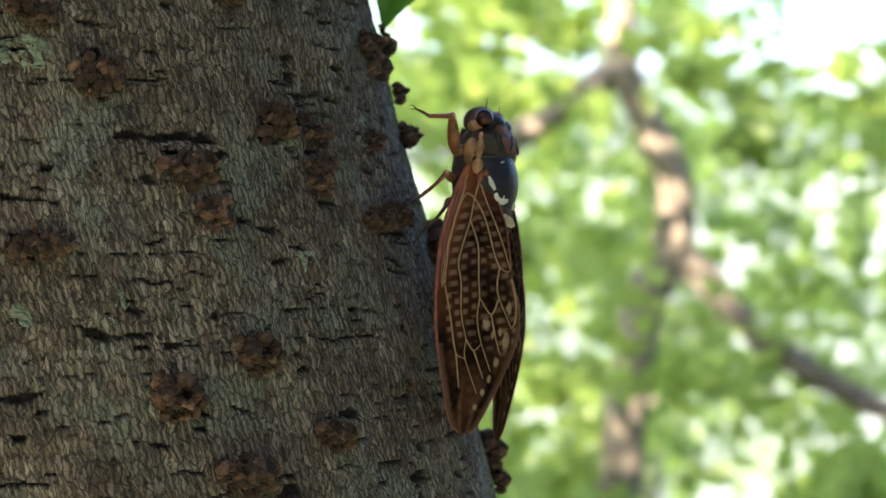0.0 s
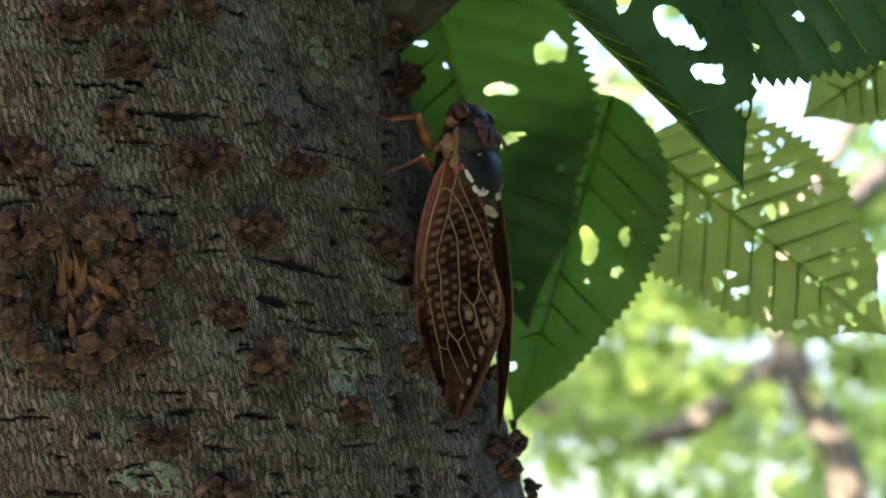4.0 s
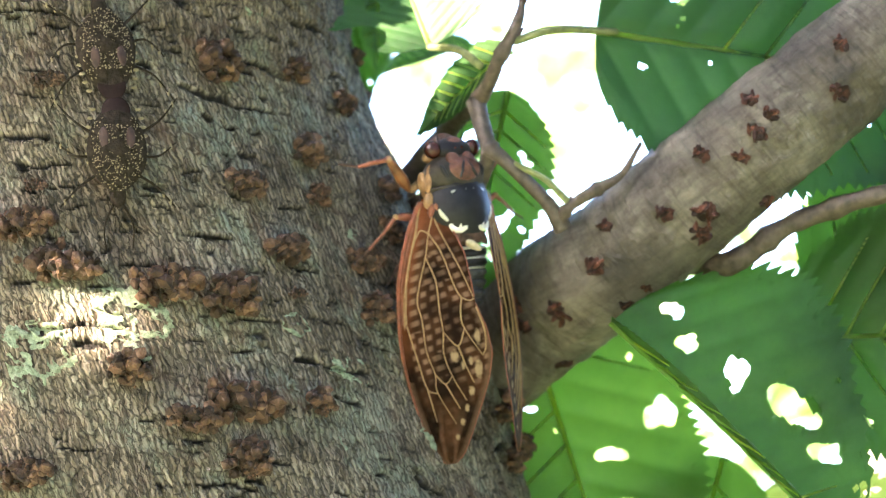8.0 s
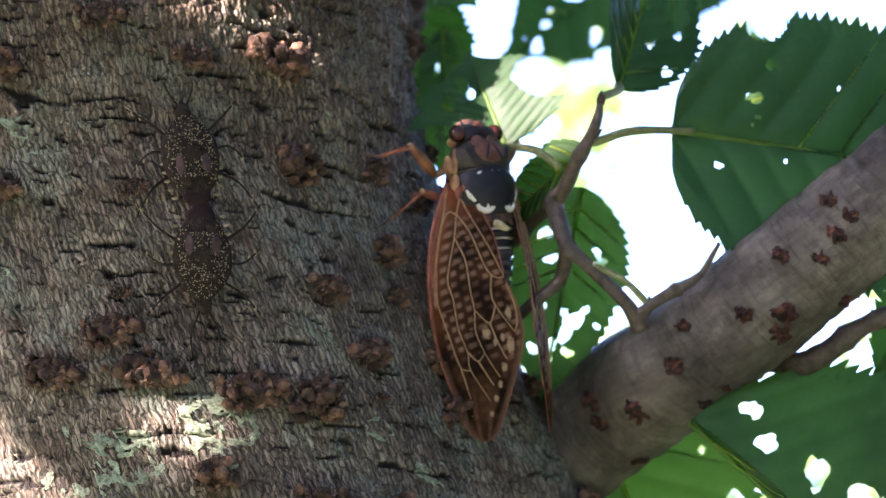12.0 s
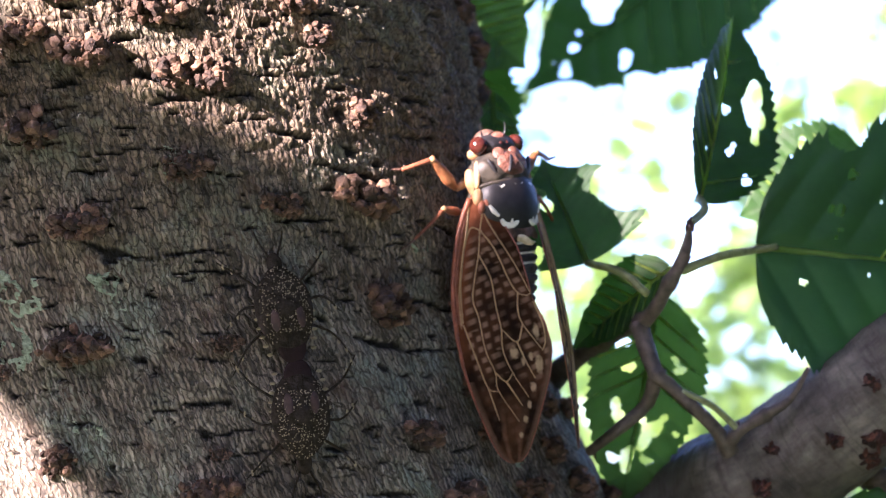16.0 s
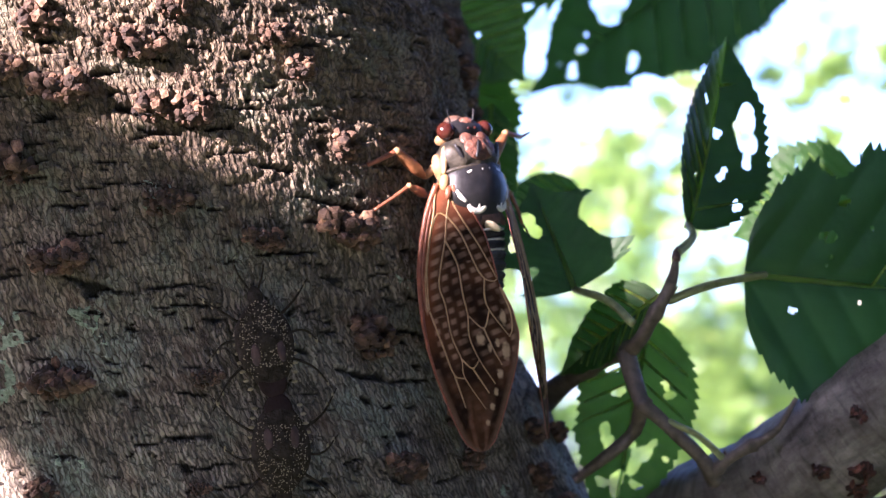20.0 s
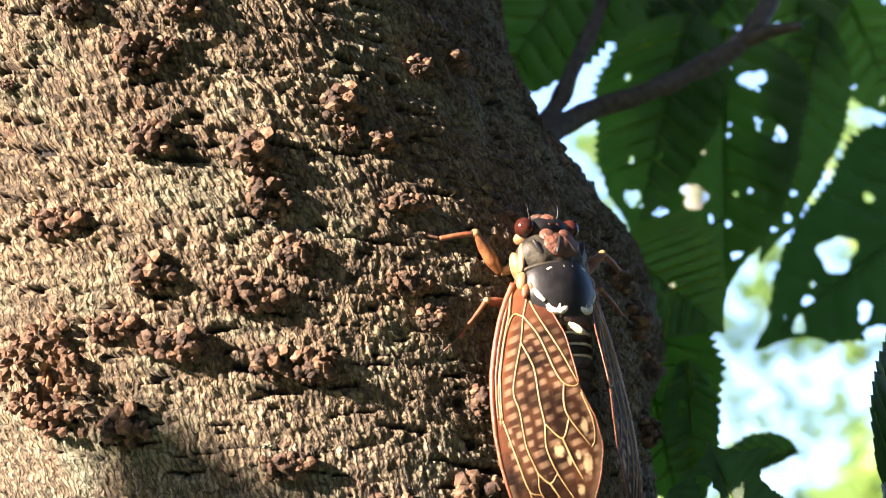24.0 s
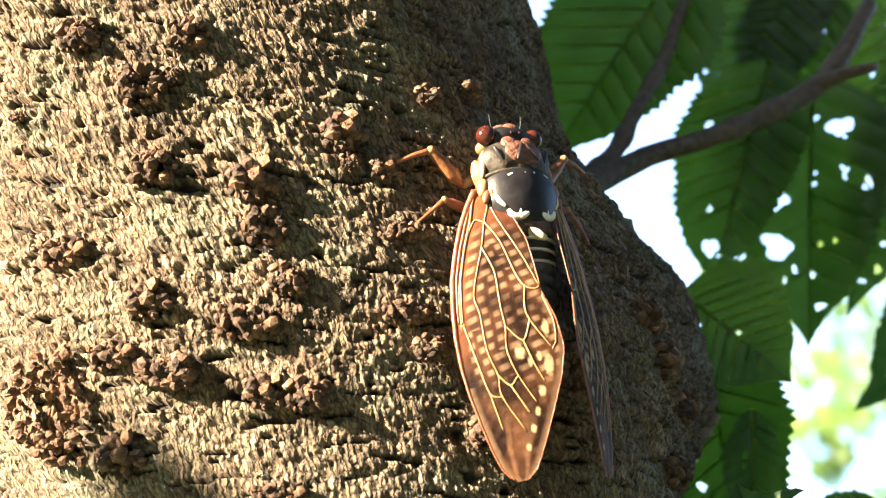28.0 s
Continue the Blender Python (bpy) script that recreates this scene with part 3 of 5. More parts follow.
def scar(phi, z, size, splinters):
    """An old knot hole with a corky rim; torn wood stands in it."""
    hub = on_trunk(phi, z, size * 0.45)
    rnd = random.Random(int(z))
    for k in range(120):
        a, r = rnd.uniform(0, 6.28), size * rnd.gauss(1.0, 0.22)
        bm = bmesh.new()
        s = rnd.uniform(0.7, 2.0) * size / 10
        ball(bm, (0, 0, 0), (s, s * 0.8, s * 0.9), k, 1, 0.3)
        ob = part("rim_lump", bm, KNOT, trunk, smooth=False)
        ob.matrix_local = hub @ pose(r * math.cos(a) * MM * 0.9, r * math.sin(a) * MM * 1.1, (rnd.uniform(0.4, 3.4) - 0.02 * (r - size) ** 2) * MM)
    for k in range(26):
        a, r = rnd.uniform(0, 6.28), size * 0.55 * rnd.random() ** 0.5
        me = tube_mesh("torn_wood", [(0, -2, 0), (0.3, 0, 0.7), (0.2, rnd.uniform(1, 3), 0.3)], [0.6, 0.9, 0.2], 6, 8, 0.3, k)
        ob = part_mesh("torn_wood", me, WOOD if k % 2 else KNOT, trunk, "torn brown wood in the knot hole")
        ob.matrix_local = hub @ pose(r * math.cos(a) * MM, r * math.sin(a) * MM, (-4.0 + r * 0.5) * MM, rnd.uniform(-20, 30), 0, rnd.uniform(-60, 60))
    for k in range(splinters):
        me = tube_mesh("splinter", [(0, 0, 0), (0.3, 3, 1.5), (0.2, rnd.uniform(5, 9), 2.0)], [0.9, 0.6, 0.08], 6, 8, 0.3, k)
        ob = part_mesh("splinter", me, WOOD, trunk, "pale torn wood splinter")
        ob.matrix_local = hub @ pose(rnd.uniform(-2, 3) * MM, rnd.uniform(-1, 3) * MM, -2.5 * MM, rnd.uniform(5, 20), 0, rnd.uniform(-15, 15))


scar(12.4, 40.6, 12.0, 5)
scar(-9.4, 199.4, 7.0, 0)

# ---- the branch and the twigs ----
BRANCH_LINE = [(-120, 104, 58), (-43, 77, 114), (-18, 57, 127), (8, 46, 145), (34, 44, 165), (75, 40, 196)]
branch = part_mesh("branch", tube_mesh("branch", BRANCH_LINE, [15, 13.2, 12.1, 11.2, 10.4], 96, 260, 0.6, 9), BRANCH, tree, "smooth grey-brown side branch with rusty lenticels")


def spot(p, size, spin):
    """A rusty raised lenticel on the branch, at the surface point nearest to the eye's side of p (mm)."""
    line = smooth_curve(BRANCH_LINE, 200)
    k = int(np.argmin(np.abs(line[:, 0] - p[0]) + np.abs(line[:, 2] - p[2])))
    r = np.interp(k / 199, np.linspace(0, 1, 5), [15, 13.2, 12.1, 11.2, 10.4])
    along = Vector(line[k + 1] - line[k - 1]).normalized() if 0 < k < 199 else Vector((1, 0, 0.7))
    off = Vector(p) - Vector(line[k])
    off -= along * off.dot(along)
    face = Vector((0.0, -1.0, 0.0))
    upw = along.cross(face).normalized()
    h = max(-0.95, min(0.95, off.dot(upw) / r))
    out = (upw * h + (face - along * face.dot(along)).normalized() * math.sqrt(1 - h * h)).normalized()
    size *= 1.6
    bm = bmesh.new()
    rnd = random.Random(int(abs(p[0]) * 7 + abs(p[2]) * 3))
    for j in range(13):
        a, f = rnd.uniform(0, 6.28), rnd.random() ** 0.6
        k2 = rnd.uniform(0.2, 0.34) * size
        ball(bm, (0.36 * size * f * math.cos(a), 0.6 * size * f * math.sin(a), 0.1 * size * (1 - f)), (k2, k2 * 1.3, 0.13 * size), j, 2, 0.16)
    ob = part("lenticel", bm, RUST, branch, "rusty brown lenticel", smooth=False)
    x = along
    m = Matrix((x, out.cross(x), out)).transposed().to_4x4()
    m.translation = (Vector(line[k]) + out * r) * MM
    ob.matrix_local = m @ pose(0, 0, 0, 0, 0, spin)


spot((-30, 38, 123), 2.4, 40)
spot((-30, 38, 118), 2.1, 20)
spot((-16, 38, 127), 2.3, 20)
spot((-23, 38, 118), 2.4, 0)
spot((-17, 38, 115), 1.6, 0)
spot((-32, 38, 106), 1.9, 10)
spot((-4, 38, 134), 2.2, 30)
spot((1, 38, 132), 2.3, 10)
spot((-2, 38, 127), 2.2, 0)
spot((-12, 38, 135), 1.5, 20)
spot((-13, 38, 118), 1.2, 0)
spot((15, 38, 157), 1.9, 20)
spot((26, 38, 153), 2.2, 0)
spot((13, 38, 147), 2.0, 20)
spot((5, 38, 146), 1.7, 10)
spot((9, 38, 142), 1.6, 0)
spot((16, 38, 151), 1.6, 0)
spot((30, 38, 165), 1.8, 10)
spot((8, 38, 125), 1.5, 0)


def twig(points, radii, material=None, nodes=(), rough=0.15, label=""):
    me = tube_mesh("twig", points, radii, 12, None, rough, len(points), nodes)
    return part_mesh("twig", me, material or TWIG, tree, label)


def bud(p, d, size=1.0):
    """A pointed winter bud."""
    bm = bmesh.new()
    bmesh.ops.create_cone(bm, cap_ends=True, segments=10, radius1=0.9 * size * MM, radius2=0.05 * MM, depth=3.4 * size * MM)
    bmesh.ops.subdivide_edges(bm, edges=bm.edges[:], cuts=2)
    for v in bm.verts:
        t = v.co.z / (3.4 * size * MM) + 0.5
        k = 1 + 0.8 * math.sin(min(1, max(0, t)) * 3.0)
        v.co.x, v.co.y = v.co.x * k, v.co.y * k
    ob = part("bud", bm, BUD, tree, "dark brown pointed bud")
    ob.matrix_local = Matrix.Translation(Vector(p) * MM) @ Vector(d).to_track_quat("Z", "Y").to_matrix().to_4x4()


twig([(-1, 60, 128), (6, 52, 125), (19, 48, 132), (37, 46, 137), (62, 44, 140)], [3.0, 2.4, 1.9, 1.7, 1.6], TWIG, ((0.3, 0.25), (0.4, 0.18), (0.5, 0.25), (0.6, 0.15), (0.7, 0.2), (0.8, 0.15), (0.9, 0.2)), 0.5, "thin grey side shoot")
twig([(-63, 72, 149), (-56, 60, 153), (-48, 48, 156), (-41, 36, 158), (-37, 30, 163), (-33, 28, 170), (-32, 28, 176)], [3.0, 2.2, 1.7, 1.5, 1.3, 1.1, 0.3], TWIG, ((0.35, 0.3), (0.62, 0.3), (0.8, 0.35)), 0.2, "grey-brown knobbly twig")
twig([(-43, 38, 157), (-40, 36, 147), (-37, 36, 144), (-29, 39, 136), (-26, 42, 131)], [1.9, 1.6, 1.4, 1.4, 1.9], TWIG, ((0.35, 0.35),), 0.2, "pale twig bent down to the branch")
twig([(-40, 36, 146), (-42, 40, 141), (-48, 40, 136), (-54, 44, 132)], [1.6, 1.3, 1.2, 1.0])
twig([(-35, 36, 143), (-29, 37, 140), (-24, 39, 135)], [0.7, 0.6, 0.7], GREENTWIG)
twig([(-27, 41, 132), (-24, 39, 135), (-19, 39, 138), (-14, 39, 141), (-10, 38, 147)], [1.2, 1.1, 1.2, 0.7, 0.4], TWIG, ((0.12, 0.4), (0.45, 0.5)), 0.15)
bud((-32, 28, 175), (0.1, 0, 1), 0.9)
bud((-33, 29, 168), (0.8, 0, 0.6), 0.8)
bud((-24, 39, 136), (-0.2, -0.2, 1), 0.7)
twig([(-108, 72, 260), (-102, 90, 276), (-98, 95, 288), (-94, 102, 302), (-92, 108, 316), (-87, 115, 337)], [2.6, 1.9, 1.7, 1.6, 1.4, 1.0], TWIG, ((0.2, 0.2), (0.33, 0.25), (0.52, 0.25)), 0.25, "ringed brown twig")
twig([(-109, 74, 261), (-97, 95, 276), (-85, 105, 283), (-74, 115, 291), (-65, 123, 299), (-59, 128, 309), (-54, 134, 323)], [3.6, 2.4, 2.2, 2.3, 2.5, 2.3, 1.9], TWIG, ((0.1, 0.35), (0.5, 0.2), (0.62, 0.25), (0.8, 0.2)), 0.3, "crooked brown twig with a stub")
twig([(-66, 123, 299), (-57, 122, 301), (-50, 121, 301)], [2.0, 1.5, 1.0])


# ---- leaves ----
def leaf(base, tip, width, face, fold=12.0, droop=0.12, holes=(), nibbles=(), pale=False, seed=1, cup=0.0, petiole=None, blunt=0.75, deep=False):
    """A serrated cherry leaf from base to tip (mm). face: the way its upper side looks. holes: (along 0..1, across
    -1..1, length mm, width mm, turn). pale, deep: sunlit or shaded copy of the leaf colour.
    """
    base, tip = Vector(base), Vector(tip)
    length = (tip - base).length
    nv, nu = 150, 64
    t = np.linspace(0, 1, nv)[:, None] * np.ones(nu)
    s = np.linspace(-1, 1, nu)[None] * np.ones((nv, 1))
    shape = np.sin(np.pi * np.clip(t, 0, 1) ** 0.82) ** blunt * (1 - 0.25 * t) / 0.86
    point = np.clip((1 - t) / 0.16, 0, 1)
    shape = shape * (0.35 + 0.65 * point) + 0.0
    shape[0], shape[-1] = 0.012, 0.004
    rnd = np.random.RandomState(seed)
    teeth = 0.1 * (((t * length / 2.2) % 1.0) - 0.5) * (t > 0.03) * (np.abs(s) > 0.9)
    half = width / 2 * shape * (1 + teeth) * (1 + 0.22 * (fbm(t * 7 + seed * 5, np.sign(s) * 3 + 9, seed) - 0.5))
    x = s * half
    y = t * length - 0.14 * np.abs(s) * half * 0.4
    fold_a = math.radians(fold)
    z = np.abs(x) * math.tan(fold_a)
    z = z - droop * length * t**2 + cup * (x / (width / 2)) ** 2 * width
    def swell(px, py, ps):
        """Uneven blade: soft waves, and raised panels between the side veins."""
        soft = 0.6 * (fbm(px / 14 + seed * 3, py / 14, seed) - 0.5) * 2 * (0.3 + np.abs(ps))
        ribs = (py - 0.62 * np.abs(px)) / (length / 11.0)
        return soft + 0.009 * length * np.abs(np.sin(np.pi * ribs)) ** 0.8 * np.clip(np.abs(px) / 3.0, 0, 1) * np.clip((1 - np.abs(ps)) * 4, 0, 1)
    z = z + swell(x, y, s)
    keep = np.ones((nv - 1, nu - 1), bool)
    for a, b, hl, hw, turn in holes:
        cy, cx = a * length, b * width / 2 * float(np.interp(a, t[:, 0], shape[:, 0]))
        c, n = math.cos(math.radians(turn)), math.sin(math.radians(turn))
        px, py = (x - cx) * c + (y - cy) * n, -(x - cx) * n + (y - cy) * c
        ang = np.arctan2(py, px)
        rag = 1 + 0.22 * np.sin(2 * ang + a * 40) + 0.15 * np.sin(3 * ang + b * 30) + 0.1 * np.sin(5 * ang + a * 90)
        d = np.sqrt((px / (hw / 2)) ** 2 + (py / (hl / 2)) ** 2) / rag
        near = (d > 0.55) & (d < 1.35) & (min(hl, hw) > 1.6)
        k = np.where(near, 1 / np.maximum(d, 0.1), 1.0)
        pull = np.where(np.abs(d - 1) < 0.45, 1.0, 0.0) * near
        x, y = np.where(pull > 0, cx + (x - cx) * (1 + (k - 1) * 0.85), x), np.where(pull > 0, cy + (y - cy) * (1 + (k - 1) * 0.85), y)
        mid = (d[:-1, :-1] + d[1:, :-1] + d[:-1, 1:] + d[1:, 1:]) / 4
        keep &= mid > 1.0 if min(hl, hw) > 1.6 else mid > 0.9
    for a, side, hl, depth in nibbles:
        e = ((t - a) * length / (hl / 2)) ** 2 + ((s - side) * width / 2 / depth) ** 2
        mid = (e[:-1, :-1] + e[1:, :-1] + e[:-1, 1:] + e[1:, 1:]) / 4
        keep &= mid > 1.0
    i = np.arange(nv * nu).reshape(nv, nu)
    q = np.stack([i[:-1, :-1], i[:-1, 1:], i[1:, 1:], i[1:, :-1]], -1)[keep]
    me = bpy.data.meshes.new("leaf")
    me.from_pydata((np.stack([x, y, z], -1).reshape(-1, 3) * MM).tolist(), [], q.tolist())
    layer = me.uv_layers.new(name="UVMap")
    uv = np.stack([x / length + seed, y / length], -1).reshape(-1, 2)
    layer.uv.foreach_set("vector", uv[q.reshape(-1)].reshape(-1).astype(np.float32))
    ob = part_mesh("leaf", me, LEAF_SUNLIT if pale else LEAF_SHADED if deep else LEAF, tree, "yellow-green leaf full of small holes, sunlight put into its colour" if pale else "green serrated leaf with eaten holes")
    fwd = (tip - base).normalized()
    up = Vector(face)
    up = (up - fwd * up.dot(fwd)).normalized()
    m = Matrix((fwd.cross(up), fwd, up)).transposed().to_4x4()
    m.translation = base * MM
    m = m @ pose(0, 0, 0, math.degrees(math.atan(droop)))
    ob.matrix_local = m
    yy = np.linspace(-0.0, 0.97, 9)
    rib = [(0.0, k * length, -droop * length * k**2 - 0.25) for k in yy]
    part_mesh("midrib", tube_mesh("midrib", rib, [0.75, 0.5, 0.15], 7, 24), VEIN, ob, "pale green midrib")
    for k in range(1, 9):
        for side in (-1, 1):
            a0 = k / 11.0
            reach = 0.86 * float(np.interp(a0 + 0.16, t[:, 0], shape[:, 0])) * width / 2
            pts = []
            for f in (0.0, 0.2, 0.4, 0.6, 0.8, 1.0):
                vx, ty = side * reach * f, a0 + 0.62 * reach * f / length
                pts.append((vx, ty * length, abs(vx) * math.tan(fold_a) - droop * length * ty**2 + cup * (vx / (width / 2)) ** 2 * width - 0.05 + float(swell(np.array(vx), np.array(ty * length), np.array(0.9 * f)))))
            if any(((p[1] - h[0] * length) ** 2 + (p[0] - h[1] * width / 2 * 0.9) ** 2) ** 0.5 < max(h[2], h[3]) * 0.75 for p in pts for h in holes if max(h[2], h[3]) > 3):
                continue
            if any(abs(p[1] / length - n[0]) * length < n[2] * 0.6 and side * n[1] > 0 for p in pts for n in nibbles):
                continue
            part_mesh("side_vein", tube_mesh("side_vein", pts, [0.36, 0.28, 0.16], 5, 12), VEIN, ob)
    if petiole:
        part_mesh("petiole", tube_mesh("petiole", petiole, [0.9, 0.75], 8, 20, 0.05), GREENTWIG, tree, "thin green leaf stalk")
    return ob


def specks(n, seed, lo=1.0, hi=2.6):
    """Small round feeding holes scattered over a leaf."""
    rnd = random.Random(seed)
    return [(rnd.uniform(0.15, 0.9), rnd.uniform(-0.8, 0.8), rnd.uniform(lo, hi), rnd.uniform(lo, hi), rnd.uniform(0, 90)) for _ in range(n)]


leaf((-40, 92, 124), (-14, 84, 40), 54, (0.25, -1, 0.2), 8, 0.1, [(0.42, -0.28, 6, 3, 70), (0.55, -0.28, 6.5, 2.6, 85), (0.36, -0.75, 8, 6, 30)] + specks(5, 3), seed=2)
leaf((3, 100, 92), (-18, 98, 20), 36, (0.1, -1, 0.1), 14, 0.08, [(0.45, -0.25, 7, 4, 30), (0.4, -0.6, 4, 2.5, 0)] + specks(8, 4), seed=3)
leaf((-17, 47, 113), (30, 47, 64), 50, (0.52, -0.64, 0.57), 38, 0.05, [(0.2, -0.25, 6, 2.6, 20), (0.36, -0.3, 8, 3.6, -40), (0.55, -0.42, 12, 5, 0), (0.7, -0.45, 7, 3, 10), (0.1, -0.5, 4, 3, 0), (0.28, 0.2, 3, 1.8, 0), (0.36, 0.2, 3, 1.8, 0), (0.44, 0.25, 3.6, 2, 0), (0.24, 0.3, 3.4, 1.7, 0)] + specks(4, 5), seed=4)
leaf((15, 66, 112), (91, 60, 111), 48, (0.05, -1, 0.1), 10, 0.06, specks(16, 6, 1.4, 3.2), seed=5)
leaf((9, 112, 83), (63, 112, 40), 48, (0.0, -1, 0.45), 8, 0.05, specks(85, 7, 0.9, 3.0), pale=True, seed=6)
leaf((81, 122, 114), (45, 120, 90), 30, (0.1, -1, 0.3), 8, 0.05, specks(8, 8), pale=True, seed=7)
leaf((-19, 43, 172), (72, 78, 163), 56, (0.1, -1, 0.05), 6, 0.05, [(0.1, 0.3, 2.6, 1.6, 0), (0.17, -0.35, 4, 2.5, 30), (0.2, -0.62, 3, 2, 60)] + specks(10, 9, 1.0, 2.2), [(0.2, -1.0, 9, 6), (0.3, 1.0, 10, 6)], seed=8, blunt=0.5, deep=True, petiole=[(-34, 29, 166), (-26, 32, 169), (-15, 44, 172)])
leaf((2, 203, 298), (-78, 203, 242), 50, (0.1, -1, -0.1), 8, 0.06, [(0.66, 0.3, 12, 8, 50), (0.8, 0.1, 3, 2.2, 20), (0.86, -0.25, 5, 3, 30), (0.7, -0.55, 6, 3, 30), (0.5, 0.5, 3, 2.4, 0)] + specks(10, 10, 0.8, 1.8), [(0.9, -1.0, 12, 7), (0.72, -1.0, 7, 5), (0.93, 0.9, 5, 4)], seed=9, deep=True)
leaf((-30, 45, 182), (-21, 58, 224), 24, (0.75, -0.65, 0.1), 26, 0.1, [(0.55, 0.55, 11, 4.4, 0), (0.42, 0.6, 4, 2, 10), (0.3, 0.3, 4, 1.4, -10)] + specks(4, 11), seed=10, deep=True, petiole=[(-32, 28, 175), (-29, 36, 179), (-30, 45, 183)])
leaf((-53, 42, 170), (-62, 48, 193), 32, (0.1, -1, 0.1), 10, 0.15, [(0.62, -0.25, 6, 3, 20), (0.5, -0.5, 5, 2.4, 0)], [(0.5, 1.05, 12, 10), (0.25, -1.0, 7, 8), (0.9, -1.0, 8, 9), (0.92, 0.8, 6, 6)], seed=11, deep=True, petiole=[(-41, 31, 162), (-46, 36, 167), (-53, 42, 170)])
leaf((-36, 40, 168), (-57, 50, 153), 17, (-0.4, -0.8, 0.5), 12, 0.1, [], seed=12)
leaf((-39, 58, 165), (-49, 66, 120), 24, (0.2, -1, 0.1), 10, 0.06, [(0.55, 0.4, 6, 2.6, 10), (0.62, -0.3, 7, 3, -20), (0.75, 0.1, 5, 3, 0)] + specks(12, 13, 1.2, 3.0), seed=13)
leaf((-93, 116, 334), (-124, 108, 284), 42, (0.2, -1, 0.2), 10, 0.12, [], seed=14)
leaf((-80, 140, 315), (-95, 138, 257), 34, (-0.1, -1, 0.1), 14, 0.08, [(0.82, 0.3, 5, 3, 0)] + specks(9, 15, 1.0, 2.0), seed=15)
leaf((-74, 156, 316), (-76, 152, 246), 40, (0.15, -1, 0.1), 14, 0.08, [(0.48, 0.45, 10, 4.5, 80), (0.66, 0.45, 9, 5, 60), (0.42, -0.55, 7, 5, 40), (0.22, -0.4, 8, 4, 70)] + specks(14, 16, 1.0, 2.4), seed=16)
leaf((-51, 168, 321), (-69, 162, 255), 22, (0.7, -0.8, 0.1), 18, 0.08, [(0.5, 0.3, 7, 4, 20)] + specks(8, 17, 1.0, 2.4), seed=17)
leaf((-94, 112, 250), (-70, 114, 228), 32, (0.1, -1, 0.3), 10, 0.14, specks(2, 18), seed=18)
leaf((-94, 128, 242), (-83, 128, 184), 34, (-0.1, -1, 0.1), 12, 0.08, [(0.45, -0.5, 5, 2.4, 0), (0.72, -0.35, 6, 3.6, 0)] + specks(8, 19), seed=19)
leaf((-60, 150, 206), (-87, 150, 198), 18, (0, -0.6, 0.8), 16, 0.2, [], seed=20)
leaf((-74, 172, 348), (-94, 170, 313), 30, (0.1, -1, 0.0), 8, 0.06, specks(6, 21), seed=21)
leaf((-51, 185, 347), (-33, 185, 294), 34, (0.1, -1, 0.2), 8, 0.06, specks(8, 22), seed=22)
leaf((-78, 112, 222), (-78, 112, 185), 12, (0.3, -1, 0.1), 12, 0.05, [(0.3, 0.3, 4, 1.5, 0)], seed=23)
leaf((-84, 172, 361), (-101, 168, 309), 36, (0.2, -1, 0.1), 12, 0.08, [(0.7, -0.4, 4, 2.4, 20)] + specks(5, 26, 1.0, 2.0), seed=26, deep=True)
leaf((-52, 178, 359), (-62, 175, 300), 34, (-0.2, -1, 0.1), 12, 0.08, specks(12, 27, 1.0, 2.4), seed=27)
leaf((24, 75, 118), (77, 75, 154), 46, (0, -1, 0.2), 10, 0.05, specks(10, 24, 1.5, 4.0), seed=24)
leaf((9, 80, 192), (-21, 80, 184), 30, (0, -1, 0.2), 10, 0.1, specks(4, 25, 1.5, 4.0), seed=25)

# ---- the cicada ----
# Built with its head along +y, its back along +z and its feet near z = -7 mm.
BLACK = plain("dark_chitin", (0.016, 0.015, 0.017), 0.45, 350, 0.5, 0.00015)
BLACK.node_tree.nodes["Principled BSDF"].inputs["Specular IOR Level"].default_value = 0.35
OLIVE = plain("olive_chitin", (0.034, 0.027, 0.018), 0.6, 420, 0.7, 0.0004)
BROWN = plain("brown_chitin", (0.085, 0.045, 0.03), 0.6, 420, 0.8, 0.0006)
RUDDY = plain("ruddy_chitin", (0.15, 0.062, 0.04), 0.55, 300, 0.8, 0.0012)
ORANGE = plain("orange_chitin", (0.22, 0.088, 0.031), 0.42, 350, 0.6, 0.0003)
OCHRE = plain("ochre_chitin", (0.3, 0.175, 0.075), 0.5, 350, 0.5, 0.0003)
RUSSET = plain("russet_chitin", (0.22, 0.075, 0.034), 0.42, 500, 0.5)
WAX = plain("white_wax", (0.75, 0.72, 0.62), 0.8, 700, 0.2, 0.0004)
CREAM = plain("cream_wax", (0.66, 0.56, 0.36), 0.8, 500, 0.35, 0.0006)
GREYWAX = plain("grey_bloom", (0.06, 0.062, 0.066), 0.7, 900, 0.6)
EYE = plain("compound_eye", (0.055, 0.014, 0.009), 0.16, 400, 0.4, 0.00005)
VEIN_GOLD = plain("wing_vein", (0.36, 0.23, 0.09), 0.4, 600, 0.3)
RED_EDGE = plain("wing_edge", (0.22, 0.068, 0.03), 0.4, 600, 0.4)


